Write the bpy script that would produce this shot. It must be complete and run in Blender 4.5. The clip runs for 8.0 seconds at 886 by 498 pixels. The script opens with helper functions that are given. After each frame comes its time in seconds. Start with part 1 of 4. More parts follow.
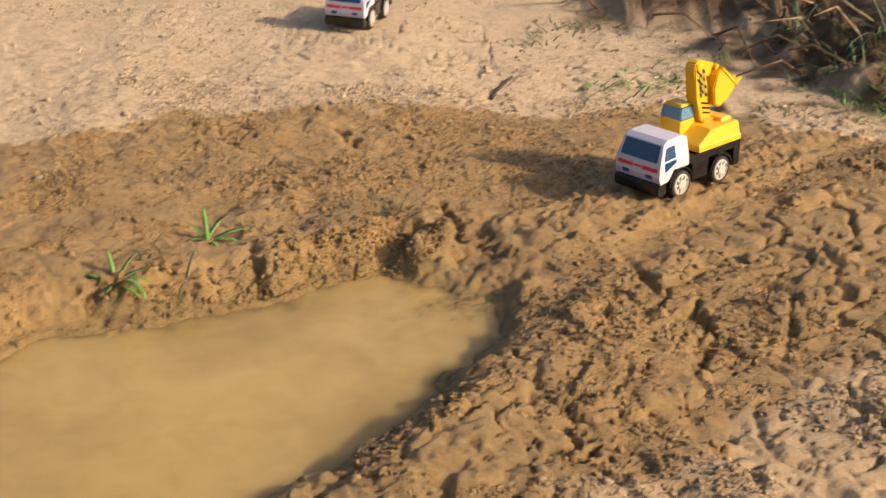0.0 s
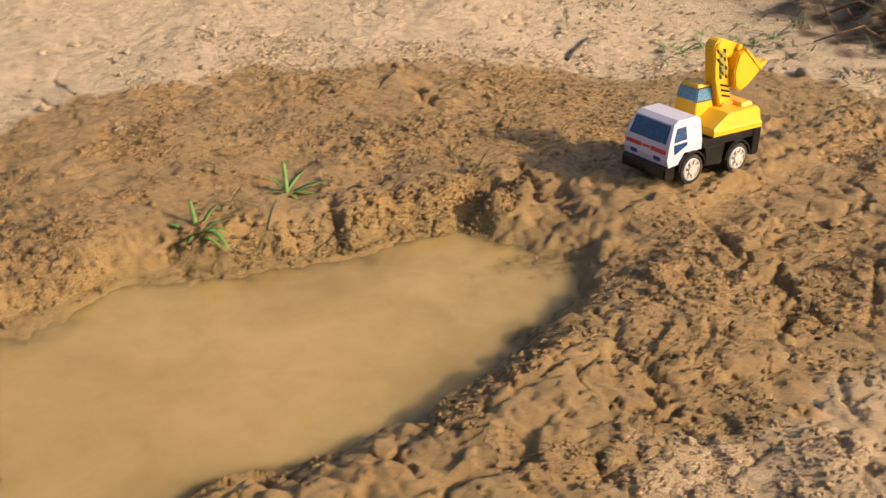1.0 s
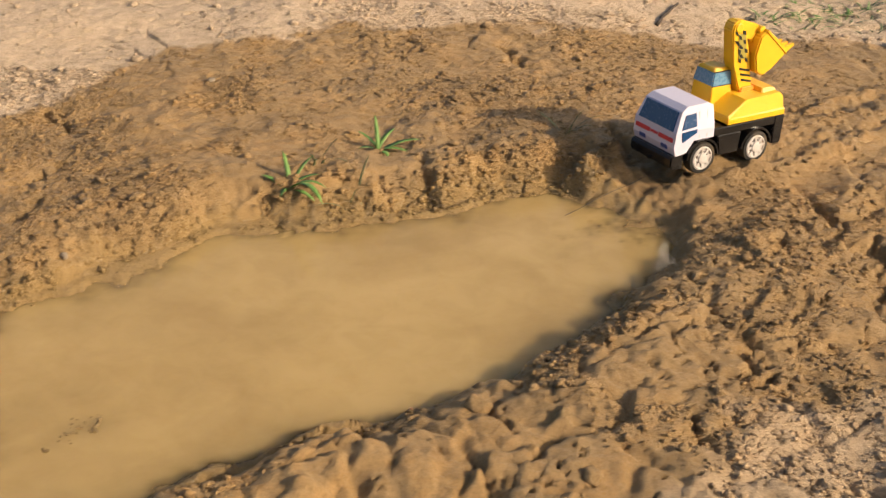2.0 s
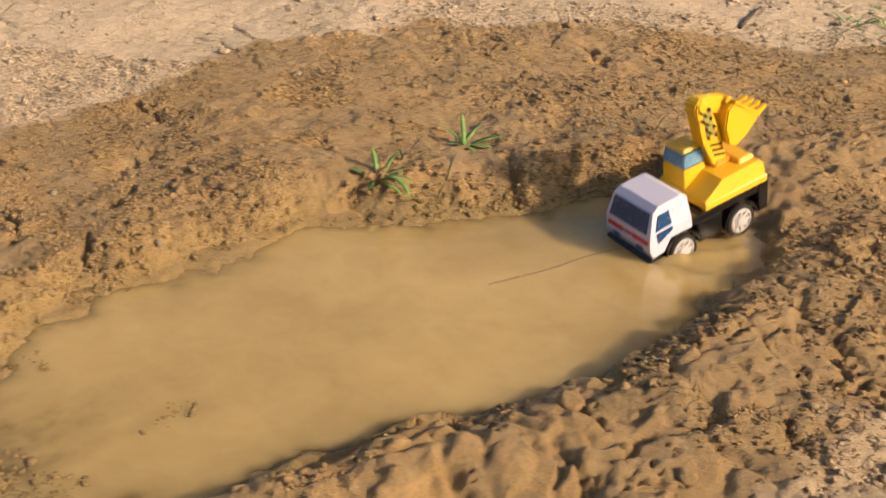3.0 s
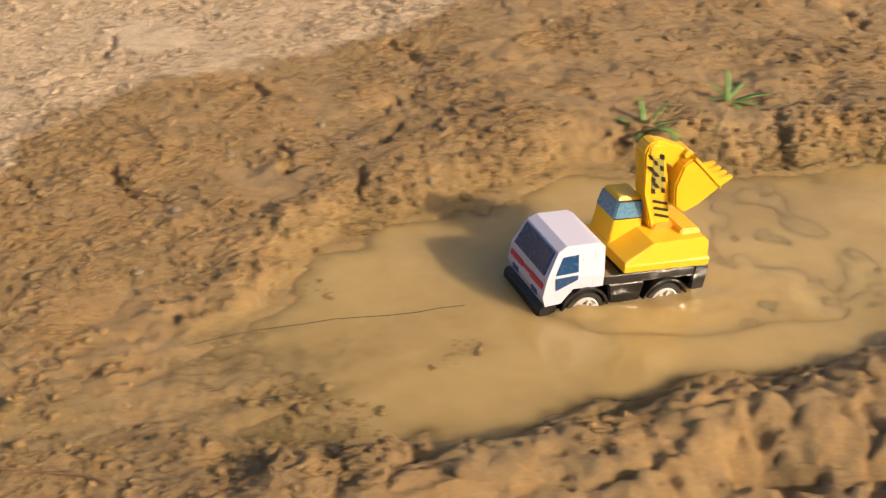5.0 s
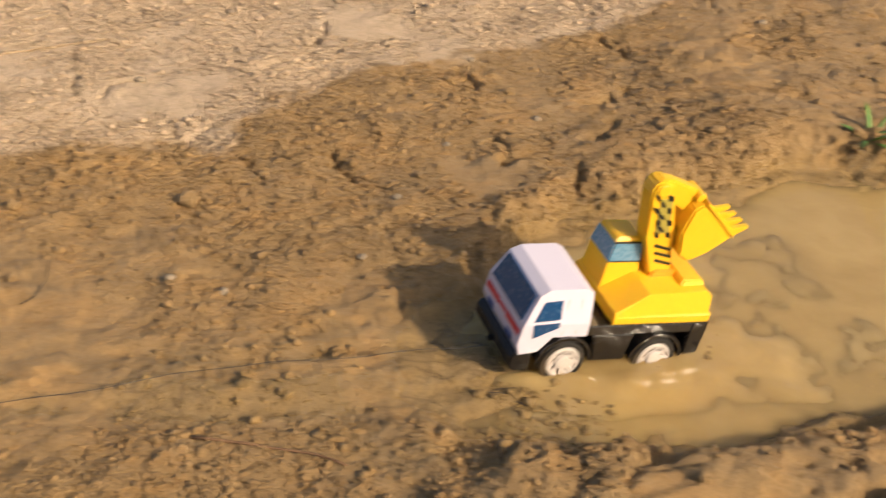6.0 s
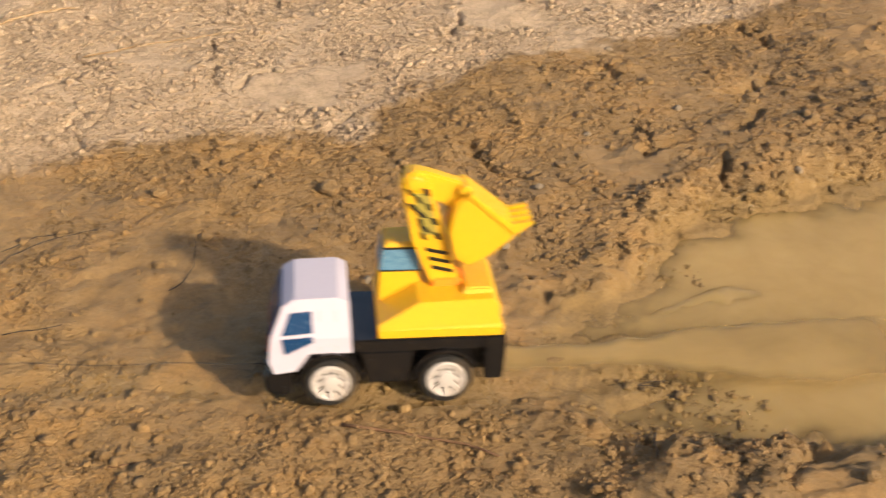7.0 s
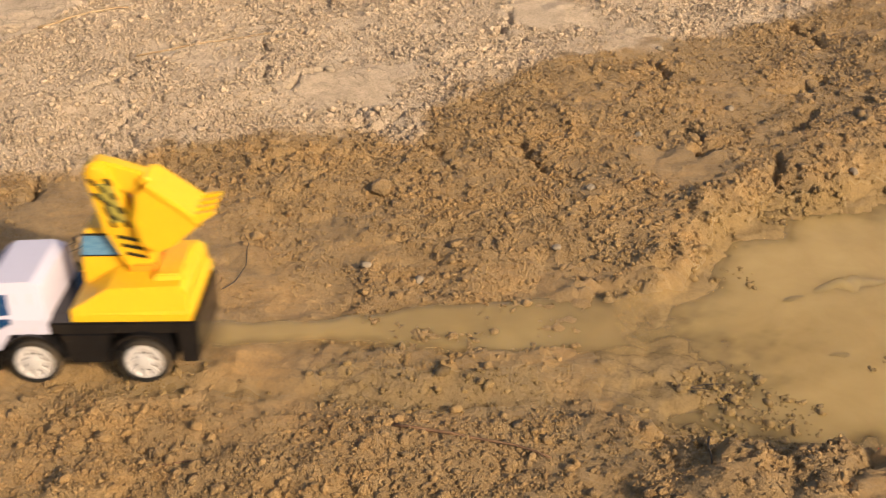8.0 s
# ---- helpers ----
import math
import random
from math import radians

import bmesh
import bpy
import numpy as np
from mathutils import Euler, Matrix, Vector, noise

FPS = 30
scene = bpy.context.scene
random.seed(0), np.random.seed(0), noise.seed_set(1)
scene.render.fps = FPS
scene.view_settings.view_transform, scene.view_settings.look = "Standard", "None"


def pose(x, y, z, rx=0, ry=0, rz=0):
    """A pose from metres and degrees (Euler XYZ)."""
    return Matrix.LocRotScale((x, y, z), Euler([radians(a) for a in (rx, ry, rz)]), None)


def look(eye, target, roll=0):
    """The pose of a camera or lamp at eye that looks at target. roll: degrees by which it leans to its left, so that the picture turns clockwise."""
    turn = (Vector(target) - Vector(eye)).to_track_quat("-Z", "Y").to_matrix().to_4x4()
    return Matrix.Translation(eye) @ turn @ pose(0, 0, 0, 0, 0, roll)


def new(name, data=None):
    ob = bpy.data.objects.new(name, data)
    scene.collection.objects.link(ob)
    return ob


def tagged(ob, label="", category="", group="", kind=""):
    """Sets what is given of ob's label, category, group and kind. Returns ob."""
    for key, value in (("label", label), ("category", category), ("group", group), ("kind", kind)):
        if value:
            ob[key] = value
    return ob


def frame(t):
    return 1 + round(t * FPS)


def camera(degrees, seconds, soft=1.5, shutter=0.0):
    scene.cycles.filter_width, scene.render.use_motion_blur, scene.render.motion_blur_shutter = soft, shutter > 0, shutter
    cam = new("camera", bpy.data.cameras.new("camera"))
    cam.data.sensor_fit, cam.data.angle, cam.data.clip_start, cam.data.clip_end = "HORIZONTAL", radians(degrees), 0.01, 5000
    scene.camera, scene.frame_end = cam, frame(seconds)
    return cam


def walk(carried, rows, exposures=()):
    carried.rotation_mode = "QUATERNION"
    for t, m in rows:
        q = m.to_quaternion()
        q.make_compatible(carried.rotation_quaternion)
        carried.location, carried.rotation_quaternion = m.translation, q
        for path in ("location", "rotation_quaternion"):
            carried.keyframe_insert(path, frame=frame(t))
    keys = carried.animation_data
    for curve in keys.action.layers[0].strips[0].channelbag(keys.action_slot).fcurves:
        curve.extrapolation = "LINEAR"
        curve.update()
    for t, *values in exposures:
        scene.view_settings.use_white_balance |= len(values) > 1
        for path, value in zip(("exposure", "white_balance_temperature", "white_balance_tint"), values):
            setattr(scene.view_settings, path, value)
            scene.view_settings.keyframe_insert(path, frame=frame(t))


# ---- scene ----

# ------------------------------------------------------------------ camera
cam = camera(37.8, 8.0, soft=1.3, shutter=0.75)
PATH = [
    (0.0, 0.0, 0.0, 0.7968, 65.2418, -1.9498, 0.0),
    (0.5, -0.0162, -0.0007, 0.7934, 64.2503, -2.0395, 1.5062),
    (1.0, -0.0347, -0.004, 0.783, 63.6538, -2.1371, 2.7084),
    (1.5, -0.0576, -0.0079, 0.774, 62.8867, -2.273, 4.2733),
    (2.0, -0.0755, -0.0113, 0.7689, 62.126, -2.6248, 5.9288),
    (3.5, -0.1419, -0.0343, 0.7658, 61.8217, -2.8467, 10.0105),
    (4.0, -0.169, -0.0393, 0.7578, 61.3124, -2.7618, 11.4498),
    (5.5, -0.3356, -0.0532, 0.7127, 59.5944, -3.2795, 18.9656),
    (6.0, -0.3728, -0.0643, 0.7036, 59.7683, -2.7889, 22.5078),
    (6.5, -0.3949, -0.0682, 0.6938, 59.749, -1.5344, 25.0702),
    (7.0, -0.4125, -0.0712, 0.6897, 59.4239, -0.8041, 26.7963),
    (7.5, -0.4232, -0.0735, 0.6873, 59.1423, -0.3072, 28.3354),
    (8.0, -0.421, -0.0736, 0.692, 59.292, -0.1357, 28.6123),
]
walk(cam, [(t, pose(*p)) for t, *p in PATH], exposures=[(0.0, 0.06), (8.0, 0.06)])

# ------------------------------------------------------------------ daylight
SUN_EL, SUN_AZ = 29.5, -14.5          # height, and direction counted from +x towards +y
world = bpy.data.worlds.new("sky")
scene.world = world
world.use_nodes = True
wn = world.node_tree.nodes
sky = wn.new("ShaderNodeTexSky")
sky.sky_type, sky.sun_disc = "NISHITA", False
sky.sun_elevation, sky.sun_rotation = radians(SUN_EL), radians(90 - SUN_AZ)
sky.air_density, sky.dust_density = 1.0, 5.0
world.node_tree.links.new(sky.outputs[0], wn["Background"].inputs[0])
wn["Background"].inputs[1].default_value = 0.15
sun = new("sun", bpy.data.lights.new("sun", "SUN"))
sun.data.energy, sun.data.angle, sun.data.color = 4.9, radians(1.8), (1.0, 0.805, 0.565)
ce = math.cos(radians(SUN_EL))
sun_dir = Vector((ce * math.cos(radians(SUN_AZ)), ce * math.sin(radians(SUN_AZ)), math.sin(radians(SUN_EL))))
sun.matrix_world = look(sun_dir * 20, (0, 0, 0))


# ------------------------------------------------------------------ materials
def material(name):
    m = bpy.data.materials.new(name)
    m.use_nodes = True
    return m, m.node_tree.nodes, m.node_tree.links, m.node_tree.nodes["Principled BSDF"]


def mapped(nodes, links, kind, scale, **values):
    """A texture node on object coordinates."""
    co = nodes.get("co") or nodes.new("ShaderNodeTexCoord")
    co.name = "co"
    tex = nodes.new(kind)
    links.new(co.outputs["Object"], tex.inputs["Vector"])
    tex.inputs["Scale"].default_value = scale
    for k, v in values.items():
        tex.inputs[k].default_value = v
    return tex


def ramp(nodes, links, source, stops):
    r = nodes.new("ShaderNodeValToRGB")
    while len(r.color_ramp.elements) < len(stops):
        r.color_ramp.elements.new(0.5)
    for e, (p, c) in zip(r.color_ramp.elements, stops):
        e.position, e.color = p, (*c, 1)
    links.new(source, r.inputs[0])
    return r.outputs[0]


def blend(nodes, links, fac, a, b, mode="MIX"):
    m = nodes.new("ShaderNodeMix")
    m.data_type, m.blend_type = "RGBA", mode
    for socket, v in ((m.inputs[0], fac), (m.inputs[6], a), (m.inputs[7], b)):
        if isinstance(v, (int, float)):
            socket.default_value = v
        elif isinstance(v, tuple):
            socket.default_value = (*v, 1)
        else:
            links.new(v, socket)
    return m.outputs[2]


def plastic(name, colour, rough=0.35, dirt=0.25, sss=0.0):
    """Moulded toy plastic with a little dust and fine scuffs."""
    m, n, l, b = material(name)
    dust = mapped(n, l, "ShaderNodeTexNoise", 45.0, Detail=6.0, Roughness=0.65)
    fac = ramp(n, l, dust.outputs[0], [(0.52, (0, 0, 0)), (0.8, (dirt, dirt, dirt))])
    l.new(blend(n, l, fac, colour, (0.33, 0.22, 0.11)), b.inputs["Base Color"])
    scuff = mapped(n, l, "ShaderNodeTexNoise", 260.0, Detail=3.0)
    l.new(ramp(n, l, scuff.outputs[0], [(0.3, (rough - 0.08,) * 3), (0.75, (rough + 0.15,) * 3)]), b.inputs["Roughness"])
    bump = n.new("ShaderNodeBump")
    bump.inputs["Strength"].default_value, bump.inputs["Distance"].default_value = 0.08, 0.001
    l.new(scuff.outputs[0], bump.inputs["Height"])
    l.new(bump.outputs[0], b.inputs["Normal"])
    if sss:
        b.inputs["Subsurface Weight"].default_value = sss
        b.inputs["Subsurface Radius"].default_value = (1.0, 0.5, 0.1)
        b.inputs["Subsurface Scale"].default_value = 0.007
    return m


def soil_material(name="clay soil", loose=False):
    """Clay: dry and pale, damp and brown, or slick with water, by the ground's own attributes; loose lumps vary one by one."""
    m, n, l, b = material(name)

    def attribute(key):
        a = n.new("ShaderNodeAttribute")
        a.attribute_name = key
        return a.outputs["Fac"]
    dry, slick, humus = attribute("dry"), attribute("slick"), attribute("humus")
    big = mapped(n, l, "ShaderNodeTexNoise", 5.0, Detail=5.0, Roughness=0.6)
    mid = mapped(n, l, "ShaderNodeTexNoise", 38.0, Detail=8.0, Roughness=0.7)
    fine = mapped(n, l, "ShaderNodeTexNoise", 320.0, Detail=6.0, Roughness=0.75)
    fine_grit = mapped(n, l, "ShaderNodeTexNoise", 900.0, Detail=3.0)
    damp = ramp(n, l, mid.outputs[0], [(0.28, DAMP[0]), (0.5, DAMP[1]), (0.75, DAMP[2])])
    damp = blend(n, l, ramp(n, l, big.outputs[0], [(0.4, (0, 0, 0)), (0.65, (0.55,) * 3)]), damp, DAMP[3])
    drift = mapped(n, l, "ShaderNodeTexNoise", 13.0, Detail=6.0, Roughness=0.65, Distortion=0.4)
    damp = blend(n, l, 1.0, damp, ramp(n, l, drift.outputs[0], [(0.30, (0.82, 0.81, 0.80)), (0.48, (1.0, 1.0, 1.0)), (0.62, (1.12, 1.06, 0.96)), (0.75, (1.18, 1.20, 1.22))]), "MULTIPLY")
    pale = ramp(n, l, mid.outputs[0], [(0.27, DRY[0]), (0.5, DRY[1]), (0.78, DRY[2])])
    pale = blend(n, l, ramp(n, l, big.outputs[0], [(0.42, (0, 0, 0)), (0.7, (0.6,) * 3)]), pale, DRY[3])
    colour = blend(n, l, dry, damp, pale)
    colour = blend(n, l, slick, colour, SLICK)
    colour = blend(n, l, humus, colour, ramp(n, l, mid.outputs[0], [(0.3, (0.04, 0.024, 0.012)), (0.7, (0.15, 0.088, 0.042))]))
    specks = ramp(n, l, fine.outputs[0], [(0.3, (0.66, 0.64, 0.61)), (0.5, (1.0, 1.0, 1.0)), (0.75, (1.20, 1.18, 1.15))])
    colour = blend(n, l, 0.85, colour, specks, "MULTIPLY")
    # shade of fine wandering fissures, put into the clay's colour, only in broken stretches
    warp = n.new("ShaderNodeVectorMath")
    warp.operation = "MULTIPLY_ADD"
    warp.inputs[1].default_value = (0.03, 0.03, 0.03)
    l.new(mid.outputs["Color"], warp.inputs[0])
    l.new(n["co"].outputs["Object"], warp.inputs[2])
    net = n.new("ShaderNodeTexVoronoi")
    net.feature = "DISTANCE_TO_EDGE"
    net.inputs["Scale"].default_value = 34.0
    l.new(warp.outputs[0], net.inputs["Vector"])
    fissure_shade = ramp(n, l, net.outputs["Distance"], [(0.0, (1, 1, 1)), (0.055, (0, 0, 0))])
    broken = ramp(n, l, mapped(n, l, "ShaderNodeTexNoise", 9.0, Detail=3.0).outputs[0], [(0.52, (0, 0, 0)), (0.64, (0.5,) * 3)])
    fissure_shade = blend(n, l, 1.0, fissure_shade, broken, "MULTIPLY")
    # dark tone stands for shade inside the cracks, which have no depth here
    colour = blend(n, l, fissure_shade, colour, (0.07, 0.042, 0.02))
    if loose:
        each = n.new("ShaderNodeNewGeometry").outputs["Random Per Island"]
        tint = ramp(n, l, each, [(0.0, (0.62, 0.64, 0.68)), (0.06, (0.85, 0.84, 0.83)), (0.40, (1.0, 1.0, 1.0)), (1.0, (1.18, 1.17, 1.15))])
        colour = blend(n, l, 1.0, colour, tint, "MULTIPLY")
    l.new(colour, b.inputs["Base Color"])
    rough = blend(n, l, dry, (0.52,) * 3, (0.95,) * 3)
    rough = blend(n, l, slick, rough, (0.07,) * 3 if loose else (0.16,) * 3)
    l.new(rough, b.inputs["Roughness"])
    b.inputs["Specular IOR Level"].default_value = 0.4
    height = n.new("ShaderNodeMath")
    height.operation = "ADD"
    l.new(fine.outputs[0], height.inputs[0])
    l.new(fine_grit.outputs[0], height.inputs[1])
    keep = n.new("ShaderNodeMath")
    keep.operation, keep.inputs[1].default_value, keep.inputs[2].default_value = "MULTIPLY_ADD", -0.30, 1.0
    l.new(slick, keep.inputs[0])
    bump = n.new("ShaderNodeBump")
    bump.inputs["Distance"].default_value = 0.0034
    l.new(keep.outputs[0], bump.inputs["Strength"])
    l.new(height.outputs[0], bump.inputs["Height"])
    l.new(bump.outputs[0], b.inputs["Normal"])
    return m


def water_material():
    """Silt-laden puddle water: opaque, glossy, with soft drifts of mud and fine ripples."""
    m, n, l, b = material("muddy water")
    drift = mapped(n, l, "ShaderNodeTexNoise", 4.5, Detail=4.0, Roughness=0.5, Distortion=0.8)
    cloud = mapped(n, l, "ShaderNodeTexNoise", 22.0, Detail=5.0, Roughness=0.6, Distortion=0.5)
    c = ramp(n, l, drift.outputs[0], [(0.3, WATER[0]), (0.55, WATER[1]), (0.75, WATER[2])])
    c = blend(n, l, 0.35, c, ramp(n, l, cloud.outputs[0], [(0.3, (0.72, 0.70, 0.66)), (0.6, (1, 1, 1))]), "MULTIPLY")
    l.new(c, b.inputs["Base Color"])
    b.inputs["Roughness"].default_value = 0.10
    b.inputs["IOR"].default_value = 1.33
    # light spreads in the silt, so that shadows on it are soft
    b.subsurface_method = "BURLEY"
    b.inputs["Subsurface Weight"].default_value = 0.85
    b.inputs["Subsurface Radius"].default_value = (1.0, 0.85, 0.6)
    b.inputs["Subsurface Scale"].default_value = 0.045
    depth = n.new("ShaderNodeAttribute")
    depth.attribute_name = "murk"
    l.new(depth.outputs["Fac"], b.inputs["Alpha"])
    bump = n.new("ShaderNodeBump")
    bump.inputs["Strength"].default_value, bump.inputs["Distance"].default_value = 0.25, 0.004
    wave = mapped(n, l, "ShaderNodeTexNoise", 26.0, Detail=2.0, Distortion=0.3)
    l.new(wave.outputs[0], bump.inputs["Height"])
    l.new(bump.outputs[0], b.inputs["Normal"])
    return m


def plant(name, a, b2, rough=0.55):
    m, n, l, b = material(name)
    t = mapped(n, l, "ShaderNodeTexNoise", 60.0, Detail=4.0)
    l.new(ramp(n, l, t.outputs[0], [(0.3, a), (0.7, b2)]), b.inputs["Base Color"])
    b.inputs["Roughness"].default_value = rough
    return m


DAMP = [(0.280, 0.171, 0.068), (0.402, 0.253, 0.107), (0.485, 0.318, 0.146), (0.345, 0.226, 0.105)]
DRY = [(0.47, 0.338, 0.204), (0.635, 0.470, 0.308), (0.74, 0.572, 0.396), (0.585, 0.444, 0.308)]
SLICK = (0.262, 0.172, 0.069)
WATER = [(0.335, 0.222, 0.086), (0.395, 0.268, 0.106), (0.435, 0.298, 0.124)]
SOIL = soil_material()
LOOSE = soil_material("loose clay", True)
MUDDY = water_material()
WHITE = plastic("white plastic", (0.57, 0.525, 0.61), 0.36, 0.08)
YELLOW = plastic("yellow plastic", (0.78, 0.435, 0.014), 0.36, 0.04, 0.25)
# yellow plastic; the orange of light bouncing inside it is put into the colour
BOUNCE_ORANGE = plastic("yellow plastic with orange bounce", (0.85, 0.26, 0.01), 0.35, 0.10)
BLACK = plastic("black plastic", (0.010, 0.009, 0.009), 0.14, 0.06)
RUBBER = plastic("black rubber", (0.014, 0.013, 0.012), 0.5, 0.40)
HUB = plastic("white hub plastic", (0.50, 0.455, 0.42), 0.45, 0.7)
BLUE = plastic("printed window blue", (0.010, 0.050, 0.135), 0.2, 0.03)
SKYBLUE = plastic("printed cab window blue", (0.10, 0.22, 0.33), 0.25, 0.06)
NAVY = plastic("navy print", (0.03, 0.06, 0.22), 0.35, 0.06)
RED = plastic("red print", (0.55, 0.03, 0.04), 0.35, 0.06)
INK = plastic("black print", (0.010, 0.009, 0.006), 0.45, 0.02)
OLIVE = plastic("olive print", (0.33, 0.27, 0.05), 0.4, 0.05)
GREEN = plant("grass green", (0.075, 0.17, 0.028), (0.17, 0.30, 0.06))
WEED = plant("weed grey green", (0.045, 0.075, 0.025), (0.12, 0.15, 0.06))
STRAW = plant("dry straw", (0.20, 0.12, 0.055), (0.42, 0.29, 0.15), 0.8)
TWIG = plant("dead twig", (0.10, 0.05, 0.025), (0.24, 0.13, 0.06), 0.85)
DARK_TWIG = plant("charred twig", (0.02, 0.014, 0.010), (0.06, 0.04, 0.025), 0.85)
THREAD = plant("black thread", (0.015, 0.013, 0.012), (0.04, 0.035, 0.03), 0.7)


# ------------------------------------------------------------------ mesh helpers
def mesh_of(name, bm, mat, smooth=False):
    me = bpy.data.meshes.new(name)
    bmesh.ops.recalc_face_normals(bm, faces=bm.faces)
    bm.to_mesh(me)
    bm.free()
    me.materials.append(mat)
    if smooth:
        me.polygons.foreach_set("use_smooth", [True] * len(me.polygons))
    return me


def part(name, bm, mat, parent, label="", smooth=False, m=None):
    """One bmesh as one mesh object under a thing or a part."""
    ob = new(name, mesh_of(name, bm, mat, smooth))
    ob.parent = parent
    if m is not None:
        ob.matrix_basis = m
    return tagged(ob, label) if label else ob


def thing(name, m, label, category, group=""):
    ob = new(name)
    ob.empty_display_size = 0.02
    ob.matrix_basis = m
    return tagged(ob, label, category, group)


def bevelled(bm, width, segments=2):
    bmesh.ops.bevel(bm, geom=list(bm.edges), offset=width, segments=segments, affect="EDGES", clamp_overlap=True)
    return bm


def loft(sections, bevel=0.0):
    """A closed solid through rings of equal point count."""
    bm = bmesh.new()
    rings = [[bm.verts.new(p) for p in ring] for ring in sections]
    for a, b in zip(rings, rings[1:]):
        for i in range(len(a)):
            j = (i + 1) % len(a)
            bm.faces.new((a[i], a[j], b[j], b[i]))
    bm.faces.new(rings[0][::-1])
    bm.faces.new(rings[-1])
    return bevelled(bm, bevel) if bevel else bm


def boxes(levels, bevel=0.0):
    """A solid through horizontal rectangles (z, x0, x1, y0, y1)."""
    return loft([[(x0, y0, z), (x1, y0, z), (x1, y1, z), (x0, y1, z)] for z, x0, x1, y0, y1 in levels], bevel)


def prism(profile, y0, y1, bevel=0.0):
    """A side profile in x and z, drawn out from y0 to y1."""
    return loft([[(x, y0, z) for x, z in profile], [(x, y1, z) for x, z in profile]], bevel)


def panel(points, lift):
    """A thin plate through points, raised along its normal."""
    p = [Vector(q) for q in points]
    normal = (p[1] - p[0]).cross(p[2] - p[0]).normalized()
    return loft([[tuple(q - normal * 0.0006) for q in p], [tuple(q + normal * lift) for q in p]])


def lathe(profile, n=24):
    """A ring turned about the y axis from (radius, y) points; ends at radius 0 are closed."""
    bm = bmesh.new()
    rings = [[bm.verts.new((r * math.cos(k * math.tau / n), y, r * math.sin(k * math.tau / n))) for k in range(n)] for r, y in profile]
    for a, b in zip(rings, rings[1:]):
        for i in range(n):
            bm.faces.new((a[i], a[(i + 1) % n], b[(i + 1) % n], b[i]))
    bm.faces.new(rings[0][::-1])
    bm.faces.new(rings[-1])
    return bm


def tube(points, radii, sides=5):
    """A tapered round strand along points."""
    bm = bmesh.new()
    rings = []
    for i, p in enumerate(points):
        a, b = Vector(points[max(i - 1, 0)]), Vector(points[min(i + 1, len(points) - 1)])
        d = (b - a).normalized()
        u = d.orthogonal().normalized()
        v = d.cross(u)
        rings.append([bm.verts.new(Vector(p) + radii[i] * (math.cos(k * math.tau / sides) * u + math.sin(k * math.tau / sides) * v)) for k in range(sides)])
    for a, b in zip(rings, rings[1:]):
        for i in range(sides):
            bm.faces.new((a[i], a[(i + 1) % sides], b[(i + 1) % sides], b[i]))
    bm.faces.new(rings[0][::-1])
    bm.faces.new(rings[-1])
    return bm


# ------------------------------------------------------------------ the lie of the land
WATER_Z = -0.022
POND = np.array([(0.123, 1.56), (0.097, 1.476), (0.044, 1.392), (0.009, 1.305), (-0.042, 1.234), (-0.096, 1.168), (-0.175, 1.1),
                 (-0.235, 1.063), (-0.314, 0.996), (-0.378, 0.95), (-0.443, 0.897), (-0.499, 0.859), (-0.574, 0.832), (-0.66, 0.82),
                 (-0.72, 0.83), (-0.75, 0.88), (-0.77, 0.95), (-0.735, 1.01), (-0.728, 1.08), (-0.715, 1.15), (-0.68, 1.225),
                 (-0.619, 1.278), (-0.553, 1.374), (-0.48, 1.455), (-0.423, 1.49), (-0.365, 1.5), (-0.3, 1.53), (-0.193, 1.588),
                 (-0.134, 1.64), (-0.06, 1.675), (0.03, 1.66), (0.09, 1.63)])
DAMP_EDGE = np.array([(-2.6, 0.4), (-1.9, 0.72), (-1.51, 0.855), (-1.40, 0.98), (-1.29, 1.09), (-1.15, 1.17), (-1.13, 1.3), (-1.06, 1.46),
                      (-0.95, 1.6), (-0.86, 1.8), (-0.78, 1.95), (-0.66, 2.11), (-0.5, 2.2), (-0.32, 2.25), (-0.16, 2.30), (0.05, 2.335),
                      (0.29, 2.36), (0.46, 2.42), (0.58, 2.40), (0.67, 2.28), (0.85, 2.24), (1.25, 2.08), (1.5, 1.6), (1.45, 0.9), (1.0, 0.35), (0.3, 0.0), (-0.6, -0.2), (-1.5, -0.1), (-2.3, 0.15)])
PALE_PATCH = np.array([(0.05, 0.9), (0.14, 1.07), (0.21, 1.13), (0.32, 1.19), (0.36, 1.3), (0.47, 1.33), (0.62, 1.45), (0.82, 1.42), (0.95, 1.22), (0.90, 0.96), (0.62, 0.76), (0.30, 0.74)])
MOUND = np.array([(0.34, 3.4), (0.36, 3.06), (0.60, 2.96), (0.66, 2.72), (0.76, 2.5), (0.92, 2.36), (1.3, 2.2), (2.0, 2.3), (2.6, 2.9), (2.4, 3.7), (1.6, 4.3), (0.8, 4.2)])
# the truck's line over the ground: x, y, height
LANE = np.array([(0.75, 2.29, 0.010), (0.413, 1.982, 0.016), (0.224, 1.806, 0.021), (0.161, 1.762, 0.020), (0.10, 1.690, 0.008), (0.04, 1.60, -0.030),
                 (-0.069, 1.458, -0.050), (-0.196, 1.352, -0.052), (-0.35, 1.24, -0.051), (-0.505, 1.13, -0.047), (-0.621, 0.995, -0.033),
                 (-0.763, 0.851, -0.013), (-0.88, 0.765, -0.008), (-1.04, 0.703, -0.011), (-1.174, 0.64, -0.012), (-1.5, 0.44, -0.010)])


